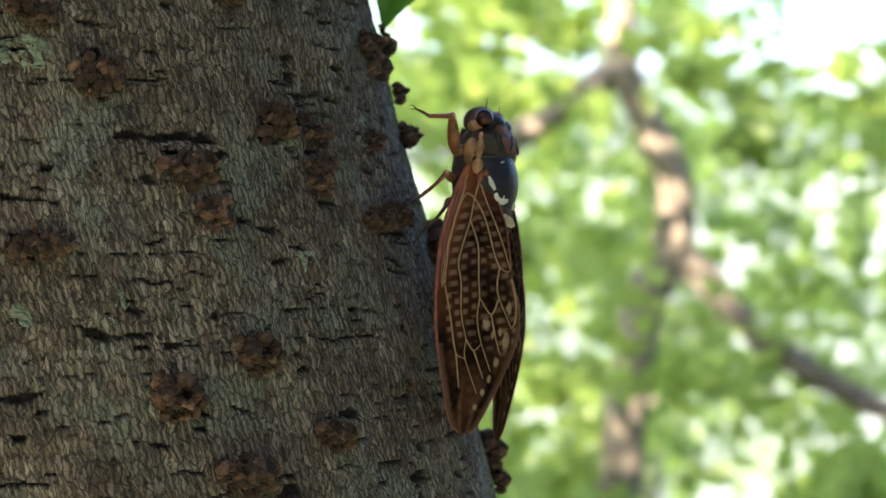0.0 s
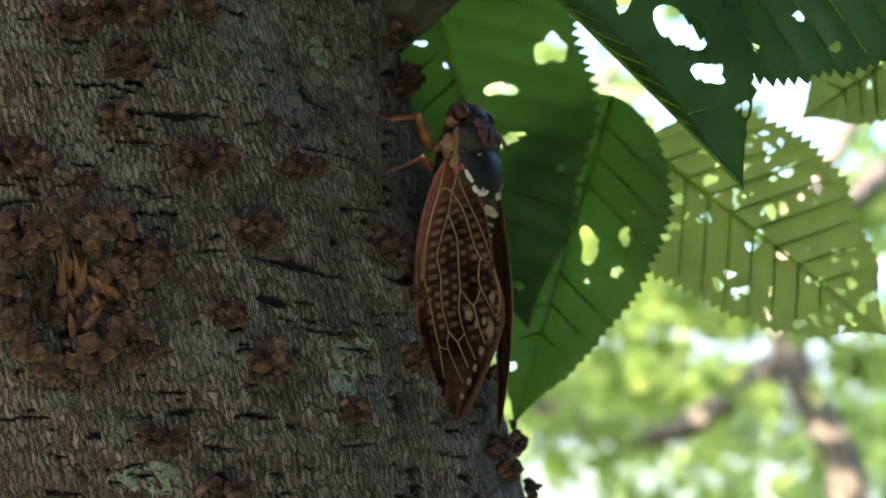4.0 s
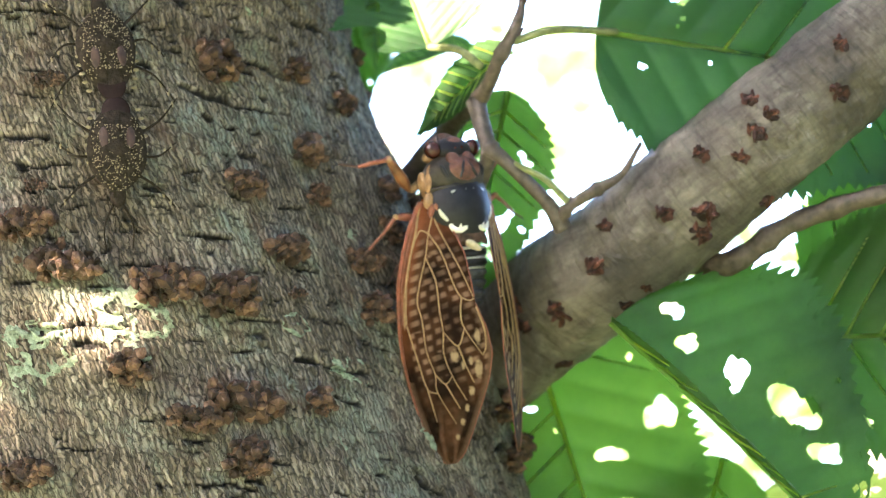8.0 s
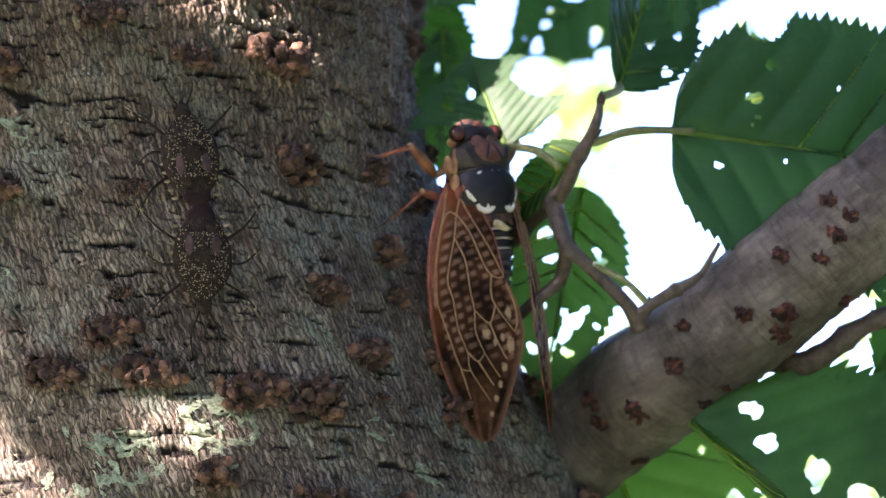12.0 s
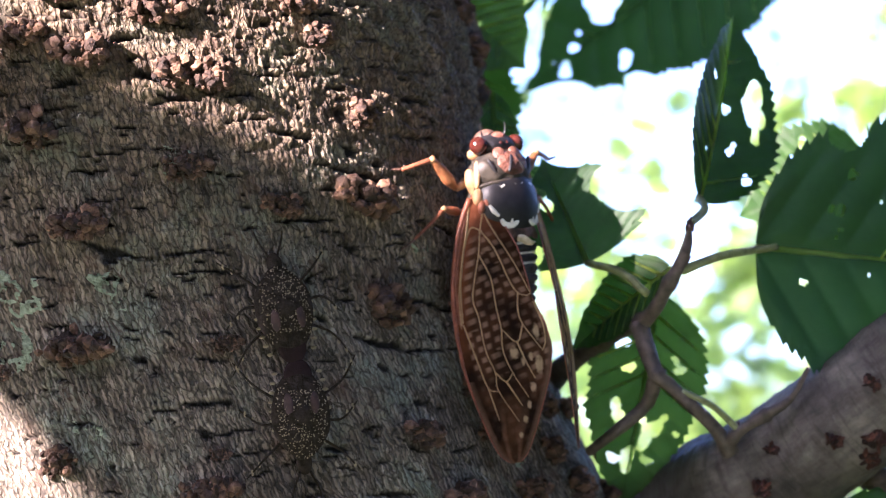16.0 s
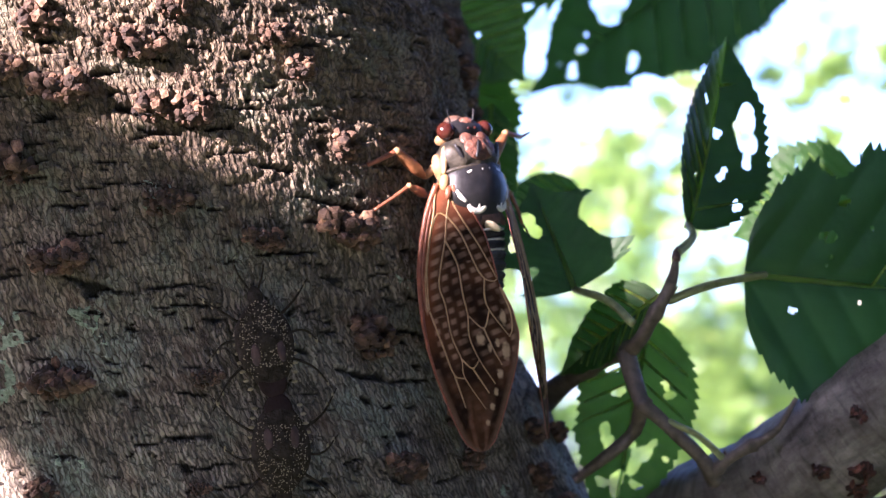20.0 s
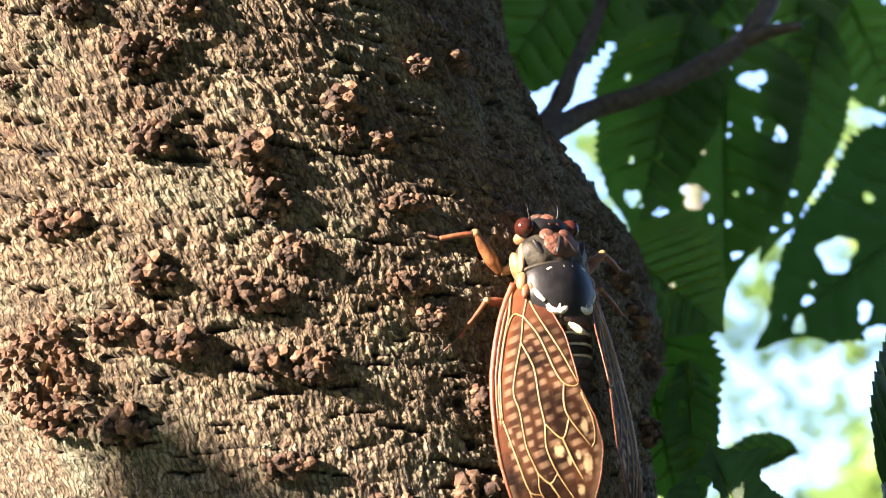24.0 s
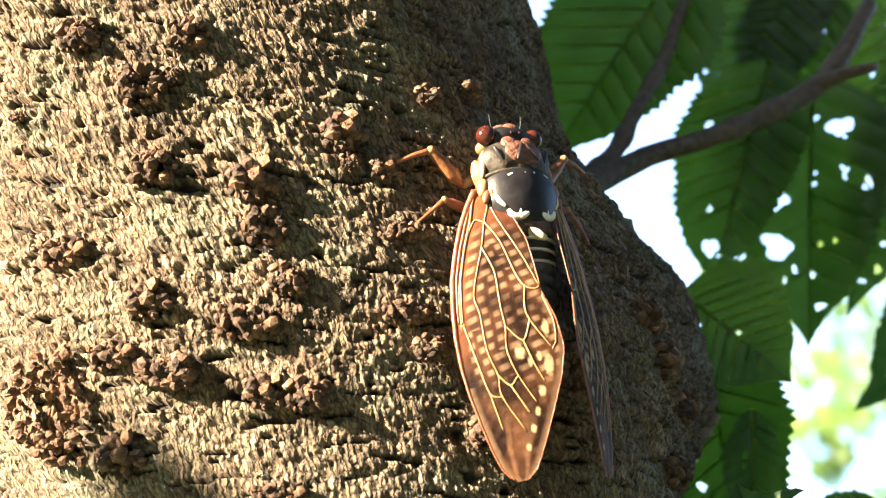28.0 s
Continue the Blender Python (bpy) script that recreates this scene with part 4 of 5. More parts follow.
def wing_material():
    s = Shader("wing_membrane", 0.55)
    s.bsdf.inputs["Specular IOR Level"].default_value = 0.05
    att = s.n.new("ShaderNodeAttribute")
    att.attribute_name = "pattern"
    nz = s.noise(s.coords("UV", (1000, 1000, 1000)), 0.9, 4.0, 0.6)
    c = s.mix(0.45, att.outputs["Color"], s.ramp(nz, [(0.3, (0.6, 0.55, 0.5)), (0.7, (1.3, 1.3, 1.3))]), "MULTIPLY")
    s.color(c)
    tr = s.node("BsdfTranslucent")
    s.link(c, tr.inputs["Color"])
    mx = s.node("MixShader", Fac=0.3)
    s.link(s.bsdf.outputs[0], mx.inputs[1])
    s.link(tr.outputs[0], mx.inputs[2])
    s.link(mx.outputs[0], s.n["Material Output"].inputs["Surface"])
    s.bump(nz, 0.0002)
    return s.mat


WING = wing_material()
cicada = tagged(new("cicada"), "large brown cicada with mottled wings climbing the bark", "insect")
WING_LEN = 50.5
WING_ROOT, WING_ACROSS, WING_BACK, WING_OUT = np.array((-7.7, 0.4, 3.5)), np.array((0.755, 0.0, 0.655)), np.array((-0.019, -1.0, 0.0)), np.array((-0.655, 0.028, 0.755))


def wing_edges(b):
    """Front and rear edge of the forewing (mm from the base line) at b mm behind its root."""
    q = np.array([-1.5, 1.5, 5, 10, 15, 20, 25, 30, 35, 40, 44.5, 47.5, 49.5, 50.5])
    front = np.array([-1.0, -2.7, -4.3, -5.9, -7.1, -7.6, -7.8, -7.6, -6.9, -5.8, -4.7, -3.7, -2.6, -1.2])
    rear = np.array([0.6, 2.9, 4.5, 6.4, 7.1, 7.6, 9.3, 9.9, 8.7, 6.6, 4.6, 3.1, 1.9, 0.5])
    return np.interp(b, q, front), np.interp(b, q, rear)


# veins of the forewing as (across, behind) in mm, seen from outside
STEM = [(0.5, 1.0), (0.6, 2.4), (-0.3, 5.4), (-1.3, 10.0), (-2.9, 15.1), (-3.7, 18.7), (-3.1, 22.2), (-2.8, 28.3), (-1.6, 32.9), (-1.5, 36.4), (1.5, 42.8)]
FORK = [(-1.3, 10.0), (0.0, 13.7), (0.4, 15.8), (0.5, 20.9), (0.8, 24.9), (0.5, 29.0), (1.7, 33.5), (4.0, 38.5)]
CUBIT = [(-0.3, 5.4), (1.9, 9.5), (3.8, 16.1), (5.0, 18.5), (6.5, 19.3), (7.4, 19.0)]
CLAVUS = [(0.9, 1.9), (2.0, 5.3), (5.2, 12.8), (7.3, 18.8)]
VEINS = [
    STEM, FORK, CUBIT, CLAVUS,
    [(-0.3, 5.4), (-2.2, 5.0), (-4.6, 10.6), (-6.2, 17.4), (-6.5, 23.0)],
    [(5.0, 18.5), (4.5, 21.8), (5.0, 24.6), (7.8, 29.8)],
    [(5.0, 24.6), (3.4, 27.8), (0.8, 24.9)],
    [(3.4, 27.8), (4.6, 32.0), (5.8, 35.2)],
    [(-1.6, 32.9), (0.2, 34.9), (1.7, 33.5)],
    [(0.2, 34.9), (2.6, 40.0)],
    [(-6.2, 23.0), (-4.7, 30.0), (-3.4, 35.5), (-1.5, 36.6)],
    [(-3.4, 35.5), (-2.2, 42.0)],
    [(7.6, 20.6), (8.8, 25.3), (8.7, 28.7), (7.9, 30.2)],
]


def wing_place(a, b, side):
    """From wing coordinates (across, behind) in mm to the cicada's own space."""
    a, b = np.asarray(a, float), np.asarray(b, float)
    lane = np.clip((a + 7.8) / 17.5, 0, 1)
    bow = 2.3 * np.sin(np.clip(b / WING_LEN, 0, 1) * np.pi) - 1.3 - 0.5 * np.clip(1 - lane * 3.2, 0, 1) ** 2 * np.clip(b / 12, 0, 1) + 0.5 * np.sin(lane * np.pi)
    p = WING_ROOT + a[..., None] * WING_ACROSS + b[..., None] * WING_BACK + bow[..., None] * WING_OUT
    p[..., 0] = np.minimum(p[..., 0], -0.4)
    return p * np.array((1.0 if side < 0 else -1.0, 1.0, 1.0))


def wing_pattern(a, b, front, rear):
    """Mottled brown colours: pale beads in rows between the veins, dark bands and pale marginal spots."""
    def line(pts):
        p = np.array(sorted(pts, key=lambda k: k[1]))
        return np.interp(b, p[:, 1], p[:, 0])
    stem, fork, cubit, clavus = line(STEM), line(FORK), line(CUBIT[:4]), line(CLAVUS)
    inner = np.where(b < 10, stem, fork)
    outer = np.where(b < 18.5, cubit, np.interp(b, [18.5, 21.8, 24.6, 29.8], [5.0, 4.5, 5.0, 7.8]))
    bounds = [front + 1.6, stem, np.where(b < 10, stem, inner), outer, np.where(b < 18.8, clavus, rear), rear]
    cloud = fbm(a / 3.5 + 3, b / 4.5, 8)
    bead = np.zeros_like(a)
    for k in range(5):
        lo, hi = bounds[k], np.maximum(bounds[k + 1], bounds[k] + 0.01)
        w = hi - lo
        cols = np.where(w > 3.2, 2.0, 1.0)
        f = (a - lo) / w
        inside = (f > 0) & (f < 1) & (w > 0.9)
        f2 = np.abs((f * cols) % 1.0 - 0.5)
        row = np.cos(2 * np.pi * (b + 0.25 * a) / 2.15 + 1.9 * k + 2.2 * np.floor(f * cols))
        size = 0.9 if k != 4 else 0.45
        one = np.clip(row * 1.4 + 0.35, 0, 1) * np.clip(1.6 - f2 * 4.0, 0, 1) * size
        bead = np.where(inside, np.maximum(bead, one), bead)
    fade = np.clip((37 - b) / 5, 0.12, 1) * np.clip((b - 5.5) / 2.0, 0, 1)
    band = np.exp(-(((b - 20.5 - 0.25 * a) / 2.2) ** 2)) * 0.75 * np.clip((a + 4) / 3, 0, 1)
    band = np.maximum(band, np.exp(-((a - 3.2) / 2.4) ** 2 - ((b - 25.6) / 2.0) ** 2))
    band = np.maximum(band, 0.85 * np.exp(-(((b - 35.5 - 0.2 * a) / 2.0) ** 2)) * (a < 4.5))
    bead = bead * fade * (1 - band) * np.clip(0.35 + 1.5 * (cloud - 0.25), 0.25, 1)
    dark, tan, pale = np.array([0.013, 0.006, 0.004]), np.array([0.078, 0.034, 0.016]), np.array([0.34, 0.22, 0.135])
    warm = np.clip((cloud - 0.32) / 0.4, 0, 1) * (1 - 0.8 * band)
    col = dark * (1 - warm[..., None]) + tan * warm[..., None]
    streak = np.clip(np.sin(6.0 * (a - front) / np.maximum(rear - front, 0.5) * np.pi + 3 * cloud), 0, 1) * np.clip((b - 38) / 5, 0, 1)
    col = col + (streak * 0.07)[..., None] * np.array([1.0, 0.55, 0.3])
    col = col * (1 - bead[..., None] * 0.85) + pale * bead[..., None] * 0.85
    for sa, sb, ra, rb in ((6.9, 32.6, 0.95, 2.1), (5.2, 36.8, 0.75, 1.1), (3.9, 39.9, 0.55, 0.85), (2.8, 42.6, 0.6, 0.75), (1.5, 45.4, 0.55, 0.7), (2.5, 29.8, 0.95, 1.4), (4.0, 31.6, 0.5, 1.0), (7.3, 26.4, 0.7, 1.7), (5.6, 30.9, 0.55, 1.0), (-6.6, 21.6, 0.45, 2.2)):
        m = 0.9 * np.clip(1.35 - ((a - sa) / (0.8 * ra)) ** 2 - ((b - sb) / (0.85 * rb)) ** 2 + 0.9 * (vnoise(a / 0.4, b / 0.4, 77) - 0.5), 0, 1)[..., None]
        col = col * (1 - m) + np.array([0.46, 0.34, 0.19]) * m
    redness = (np.clip(1.25 - b / 26, 0, 1) * np.clip(1.25 - (a - front) / 2.6, 0, 1))[..., None] * 0.9
    col = col * (1 - redness) + np.array([0.34, 0.105, 0.035]) * redness
    basal = (np.clip(1 - b / 9, 0, 1) * 0.8)[..., None]
    col = col * (1 - basal) + np.array([0.24, 0.085, 0.04]) * basal
    rim = (np.clip(1.5 - np.minimum(a - front + 2 * (b < 34), rear - a + 2 * (b < 21)) / 0.9, 0, 1) * 0.8)[..., None]
    return col * (1 - rim) + np.array([0.15, 0.092, 0.055]) * rim


def forewing(side):
    nb, na = 260, 110
    b = np.linspace(-1.5, WING_LEN, nb)[:, None] * np.ones(na)
    front, rear = wing_edges(b)
    a = front + (rear - front) * np.linspace(0, 1, na)[None]
    me = grid_mesh("forewing", wing_place(a, b, side) * MM, np.stack([a, b], -1) * MM)
    col = np.ones((nb, na, 4), np.float32)
    col[..., :3] = wing_pattern(a, b, front, rear)
    layer = me.color_attributes.new("pattern", "FLOAT_COLOR", "POINT")
    layer.data.foreach_set("color", col.reshape(-1))
    wing = part_mesh("forewing", me, WING, cicada, "mottled brown forewing with pale bead rows")
    out = WING_OUT * np.array((1.0 if side < 0 else -1.0, 1.0, 1.0))
    for line in VEINS:
        p = smooth_curve([(x, y, 0) for x, y in line], 8 * len(line))
        p3 = wing_place(p[:, 0], p[:, 1], side) + 0.07 * out
        part_mesh("wing_vein", tube_mesh("wing_vein", p3.tolist(), [0.17, 0.15, 0.1], 6, 8 * len(line)), VEIN_GOLD, wing, "golden wing vein")
    bb = np.linspace(-1.0, 50.3, 40)
    f, r = wing_edges(bb)
    part_mesh("front_edge", tube_mesh("front_edge", wing_place(f, bb, side).tolist(), [0.6, 0.55, 0.5, 0.35, 0.2, 0.12], 8, 90), RED_EDGE, wing, "reddish front edge of the wing")
    for off, rad, mat in ((0.75, 0.3, RUSSET), (1.5, 0.24, VEIN_GOLD)):
        p3 = wing_place(f + off * np.clip(bb / 6 + 0.2, 0.2, 1), bb, side)[:19] + 0.1 * out
        part_mesh("front_rib", tube_mesh("front_rib", p3.tolist(), [rad, rad, 0.5 * rad], 6, 50), mat, wing)
    inner = (bb > 0.5) & (bb < 19.2)
    part_mesh("rear_edge", tube_mesh("rear_edge", (wing_place(r, bb, side)[inner] + 0.05 * out).tolist(), [0.16, 0.14, 0.12], 6, 40), RED_EDGE, wing)
    tipward = bb > 19.0
    part_mesh("rear_rim", tube_mesh("rear_rim", wing_place(r, bb, side)[tipward].tolist(), [0.12, 0.12, 0.1], 6, 50), RED_EDGE, wing)
    return wing


def mark(name, x, y, z, size, turn, mat, label, seed):
    """A small uneven patch lying on the body."""
    bm = bmesh.new()
    ball(bm, (0, 0, 0), size, seed, 3, 0.1)
    ob = part(name, bm, mat, cicada, label)
    ob.matrix_local = pose(x * MM, y * MM, z * MM, *turn)
    return ob


def shield_height(x, y):
    """Height of the domed middle back over (x, y), mm."""
    return 3.2 + 5.0 * math.sqrt(max(0.02, 1 - (x / 7.1) ** 2 - ((y + 0.6) / 8.2) ** 2))


def patch(points, width, label, mat=None):
    """A flat waxy stroke that follows the middle back."""
    p3 = [(x, y, shield_height(x, y) - 0.3) for x, y in points]
    part_mesh("wax_mark", tube_mesh("wax_mark", p3, width, 10, 24, 0.12, 7), mat or WAX, cicada, label)


def cicada_body():
    # middle back: a broad dark dome, flattened at its rear
    bm = ellipsoid((7.1, 8.2, 5.0), 48, 28, (0, -0.6, 3.2))
    for v in bm.verts:
        y = v.co.y / MM
        if y < -2:
            v.co.x *= 1 - 0.04 * (-2 - y)
        if y > 3.6:
            v.co.z -= 0.12 * (y - 3.6) * MM
    part("shield", bm, BLACK, cicada, "black domed middle back")
    for side in (-1, 1):
        patch([(side * 4.6, -3.6), (side * 4.0, -4.6), (side * 2.9, -5.0), (side * 1.7, -4.6), (side * 1.4, -4.2)], [0.3, 0.62, 0.55, 0.52, 0.2], "white waxy mark")
        patch([(side * 2.7, -3.7), (side * 2.7, -5.2)], [0.2, 0.6], "white waxy mark")
        patch([(side * 6.2, -0.6), (side * 5.8, -1.8), (side * 5.0, -3.0)], [0.3, 0.45, 0.3], "white waxy mark")
        patch([(side * 3.9, 2.4), (side * 3.1, 2.8)], [0.35, 0.3], "small white waxy mark")
        patch([(side * 1.2, 3.3), (side * 0.8, 2.7)], [0.25, 0.3], "small white waxy mark")
    part("cross_ridge", ellipsoid((3.6, 1.7, 1.5), 24, 12, (0, -6.4, 5.6)), BROWN, cicada, "brown cross-shaped ridge")
    for side in (-1, 1):
        part("ridge_arm", ellipsoid((0.9, 2.2, 0.8), 14, 8, (side * 2.7, -6.3, 6.0), (0, 0, side * 32)), BROWN, cicada)
    mark("wax_saddle", -0.3, -8.0, 6.6, (2.2, 1.2, 0.75), (0, 0, 0), CREAM, "cream white waxy saddle", 4)
    # front back
    bm = ellipsoid((6.9, 4.6, 4.6), 40, 22, (0, 6.0, 3.1))
    for v in bm.verts:
        x, y, z = (k / MM for k in v.co)
        if z > 3.5:
            v.co.z += (0.35 * math.sin(1.9 * x) * math.cos(1.1 * y + 0.4 * x) - 0.18 * abs(math.sin(0.9 * y))) * MM * 0.8
    part("collar", bm, OLIVE, cicada, "dark olive-brown collar")
    bm = ellipsoid((3.6, 2.5, 1.1), 30, 16, (0, 7.0, 6.75), (-14, 0, 0))
    for v in bm.verts:
        x, y = v.co.x / MM, v.co.y / MM
        v.co.z += 0.35 * (noise.noise((x * 0.9, y * 0.9, 3.0))) * MM
    part("collar_patch", bm, RUDDY, cicada, "wrinkled reddish brown middle of the collar")
    for side in (-1, 1):
        part("collar_lobe", ellipsoid((1.5, 1.6, 0.8), 18, 10, (side * 2.0, 9.0, 5.9), (-20, side * 16, side * 15)), RUDDY, cicada)
        part("collar_mark", ellipsoid((0.4, 2.1, 0.5), 12, 8, (side * 1.2, 6.9, 7.6), (-10, 0, side * 26)), BLACK, cicada, "black stripe on the collar")
        part("collar_mark", ellipsoid((0.5, 1.9, 0.5), 12, 8, (side * 4.6, 6.6, 6.2), (-8, side * 35, side * -28)), BLACK, cicada, "black stripe on the collar")
        part("collar_edge", ellipsoid((0.6, 2.9, 0.9), 14, 8, (side * 6.5, 5.6, 3.4), (0, 0, side * 12)), OCHRE, cicada, "pale ochre side edge of the collar")
    bm = ellipsoid((6.95, 1.2, 4.45), 40, 14, (0, 3.2, 2.95), (-8, 0, 0))
    part("collar_rim", bm, OLIVE, cicada, "grey-olive rear rim of the collar")
    # head
    part("head", ellipsoid((4.7, 2.6, 3.1), 30, 16, (0, 11.0, 2.6)), BLACK, cicada, "short broad dark head")
    part("face", ellipsoid((2.6, 2.9, 3.4), 22, 14, (0, 12.0, 0.4)), BROWN, cicada, "ribbed brown face")
    part("brow", ellipsoid((1.7, 1.3, 0.8), 18, 10, (0, 12.6, 4.3), (-30, 0, 0)), RUDDY, cicada)
    part_mesh("beak", tube_mesh("beak", [(0, 10.5, -2.5), (0, 6.5, -4.2), (0, 1.5, -4.8)], [1.0, 0.7, 0.35], 10, 20), BROWN, cicada)
    for side in (-1, 1):
        part("eye", ellipsoid((1.75, 1.8, 1.75), 28, 16, (side * 4.8, 11.3, 3.4)), EYE, cicada, "glossy reddish brown eye")
        part("cheek", ellipsoid((1.5, 1.2, 1.6), 16, 10, (side * 4.2, 10.0, 1.3)), OCHRE, cicada)
        part_mesh("feeler", tube_mesh("feeler", [(side * 2.6, 12.6, 2.6), (side * 3.1, 14.0, 3.0), (side * 3.3, 15.8, 3.2)], [0.25, 0.05], 6, 10), BLACK, cicada)
        bm = ellipsoid((1.0, 2.9, 1.5), 18, 12, (side * 6.3, 4.4, 1.4), (8, 0, side * -14))
        part("side_plate", bm, OCHRE, cicada, "ochre side plate at the wing root")
        part("wing_root", ellipsoid((1.0, 1.7, 1.1), 16, 10, (side * 7.1, 1.4, 3.3), (0, 0, side * 15)), OCHRE, cicada)
        part("wing_knob", ellipsoid((0.7, 1.5, 0.7), 14, 8, (side * 7.2, -0.6, 4.0), (0, 0, side * 20)), RUSSET, cicada)
        part("wing_knob", ellipsoid((0.5, 1.1, 0.5), 12, 8, (side * 6.3, -0.3, 4.8), (0, 0, side * -20)), RUSSET, cicada)
        part("belly_plate", ellipsoid((2.1, 3.8, 0.9), 18, 10, (side * 2.5, -9.6, -2.4), (0, side * 14, 0)), OLIVE, cicada, "brown plate under the hind body")
    for x, y in ((-0.8, 11.3), (0.8, 11.3), (0, 11.9)):
        part("small_eye", ellipsoid((0.35, 0.35, 0.3), 10, 8, (x, y, 5.5 - (y - 11.3))), EYE, cicada)
    # underside and the hind body in rings
    bm = ellipsoid((5.9, 9.5, 4.4), 30, 18, (0, 1.4, -0.2))
    for v in bm.verts:
        v.co.z += 0.4 * noise.noise(v.co / MM * 0.5) * MM
    part("breast", bm, OLIVE, cicada, "dusty grey-brown underside")
    for k in range(9):
        y = -9.6 - 1.95 * k
        w = 5.0 * (1 - (k / 9.4) ** 2.4) + 0.5
        ob = part("hind_ring", ellipsoid((w, 1.5, w * 0.84), 30, 12, (0, y, 2.3 - 0.25 * k)), BLACK if k < 2 else GREYWAX, cicada, "" if k < 2 else "black hind body ring with grey bloom")
        part("ring_band", ellipsoid((w * 0.99, 0.42, w * 0.84), 30, 8, (0, y + 0.95, 2.36 - 0.25 * k)), WAX if k < 3 else GREYWAX, ob, "pale waxy band")
    for side in (-1, 1):
        forewing(side)


def leg(hip, trochanter, knee, ankle, foot, r, mat):
    """A jointed leg under one hip that can turn: hip piece, thigh, shin with bristles, foot with claws."""
    top = new("leg")
    top.parent = cicada
    top.location = Vector(hip) * MM
    h = np.array(hip, float)
    rel = [np.array(p, float) - h for p in (hip, trochanter, knee, ankle, foot)]
    part_mesh("hip_piece", tube_mesh("hip_piece", [tuple(rel[0]), tuple(0.5 * (rel[0] + rel[1]) + (0, 0, 0.3)), tuple(rel[1])], [0.75 * r, 0.7 * r, 0.5 * r], 12, 16, 0.05), OCHRE if mat is ORANGE else OLIVE, top)
    mids = [rel[1] * (1 - f) + rel[2] * f for f in (0.0, 0.3, 0.65, 1.0)]
    part_mesh("thigh", tube_mesh("thigh", [tuple(p) for p in mids], [0.45 * r, 0.95 * r, 0.85 * r, 0.5 * r], 12, 24, 0.03), mat, top, "stout orange-brown thigh")
    bm = bmesh.new()
    ball(bm, tuple(rel[2]), (0.62 * r, 0.62 * r, 0.62 * r), 3, 2, 0.05)
    part("knee", bm, OCHRE if mat is not BROWN else BROWN, top, "pale knee joint")
    mid = 0.5 * (rel[2] + rel[3]) + np.array((0, 0, 0.35))
    shin = part_mesh("shin", tube_mesh("shin", [tuple(rel[2]), tuple(mid), tuple(rel[3])], [0.45 * r, 0.36 * r, 0.34 * r], 10, 18, 0.03), mat if mat is not ORANGE else RUSSET, top)
    rnd = random.Random(int(r * 100))
    for k in range(16):
        f = rnd.uniform(0.1, 0.97)
        p = rel[2] * (1 - f) + rel[3] * f
        d = np.array([rnd.uniform(-1, 1), rnd.uniform(-0.4, 0.4), rnd.uniform(-1, 1)]) * 0.7
        part_mesh("bristle", tube_mesh("bristle", [tuple(p), tuple(p + d)], [0.045, 0.015], 4, 3), OCHRE, shin)
    foot_part = part_mesh("foot", tube_mesh("foot", [tuple(rel[3]), tuple(0.5 * (rel[3] + rel[4]) + (0, 0, 0.15)), tuple(rel[4])], [0.24 * r, 0.22 * r, 0.14 * r], 8, 12), BROWN, top)
    for s in (-0.35, 0.35):
        way = rel[4] - rel[3]
        way = way / np.linalg.norm(way)
        part_mesh("claw", tube_mesh("claw", [tuple(rel[4]), tuple(rel[4] + 0.6 * way + (0, s, 0)), tuple(rel[4] + 0.9 * way + (0, s, -0.5))], [0.12, 0.09, 0.02], 5, 6), BLACK, foot_part)
    return top


cicada_body()
LEGS = {}
for side in (-1, 1):
    LEGS["fore", side] = leg((side * 4.6, 5.6, -0.8), (side * 8.0, 3.9, -1.6), (side * 13.8, 9.8, -0.6), (side * 19.4, 8.6, -3.4), (side * 23.0, 9.2, -5.0), 1.3, ORANGE)
    LEGS["mid", side] = leg((side * 5.0, 0.6, -1.4), (side * 7.6, -0.8, -1.6), (side * 12.6, 0.4, -0.8), (side * 18.4, -4.4, -4.2), (side * 21.2, -6.0, -5.6), 1.0, RUSSET)
    LEGS["hind", side] = leg((side * 4.4, -3.4, -2.0), (side * 5.6, -4.8, -2.6), (side * 7.6, -7.0, -2.6), (side * 9.8, -12.4, -5.6), (side * 10.6, -15.0, -6.8), 0.9, BROWN)


# ---- two shield bugs, tail to tail on the bark ----
SHELL = plain("speckled_shell", (0.032, 0.024, 0.017), 0.8, 900, 0.6, 0.0004)
SPECK = plain("yellow_speck", (0.31, 0.25, 0.14), 0.7)
FILM = plain("dark_wing_film", (0.022, 0.012, 0.01), 0.55, 400, 0.3)
for dull in (SHELL, FILM):
    dull.node_tree.nodes["Principled BSDF"].inputs["Specular IOR Level"].default_value = 0.12
PATCH = plain("red_brown_patch", (0.06, 0.03, 0.022), 0.6, 700, 0.4)


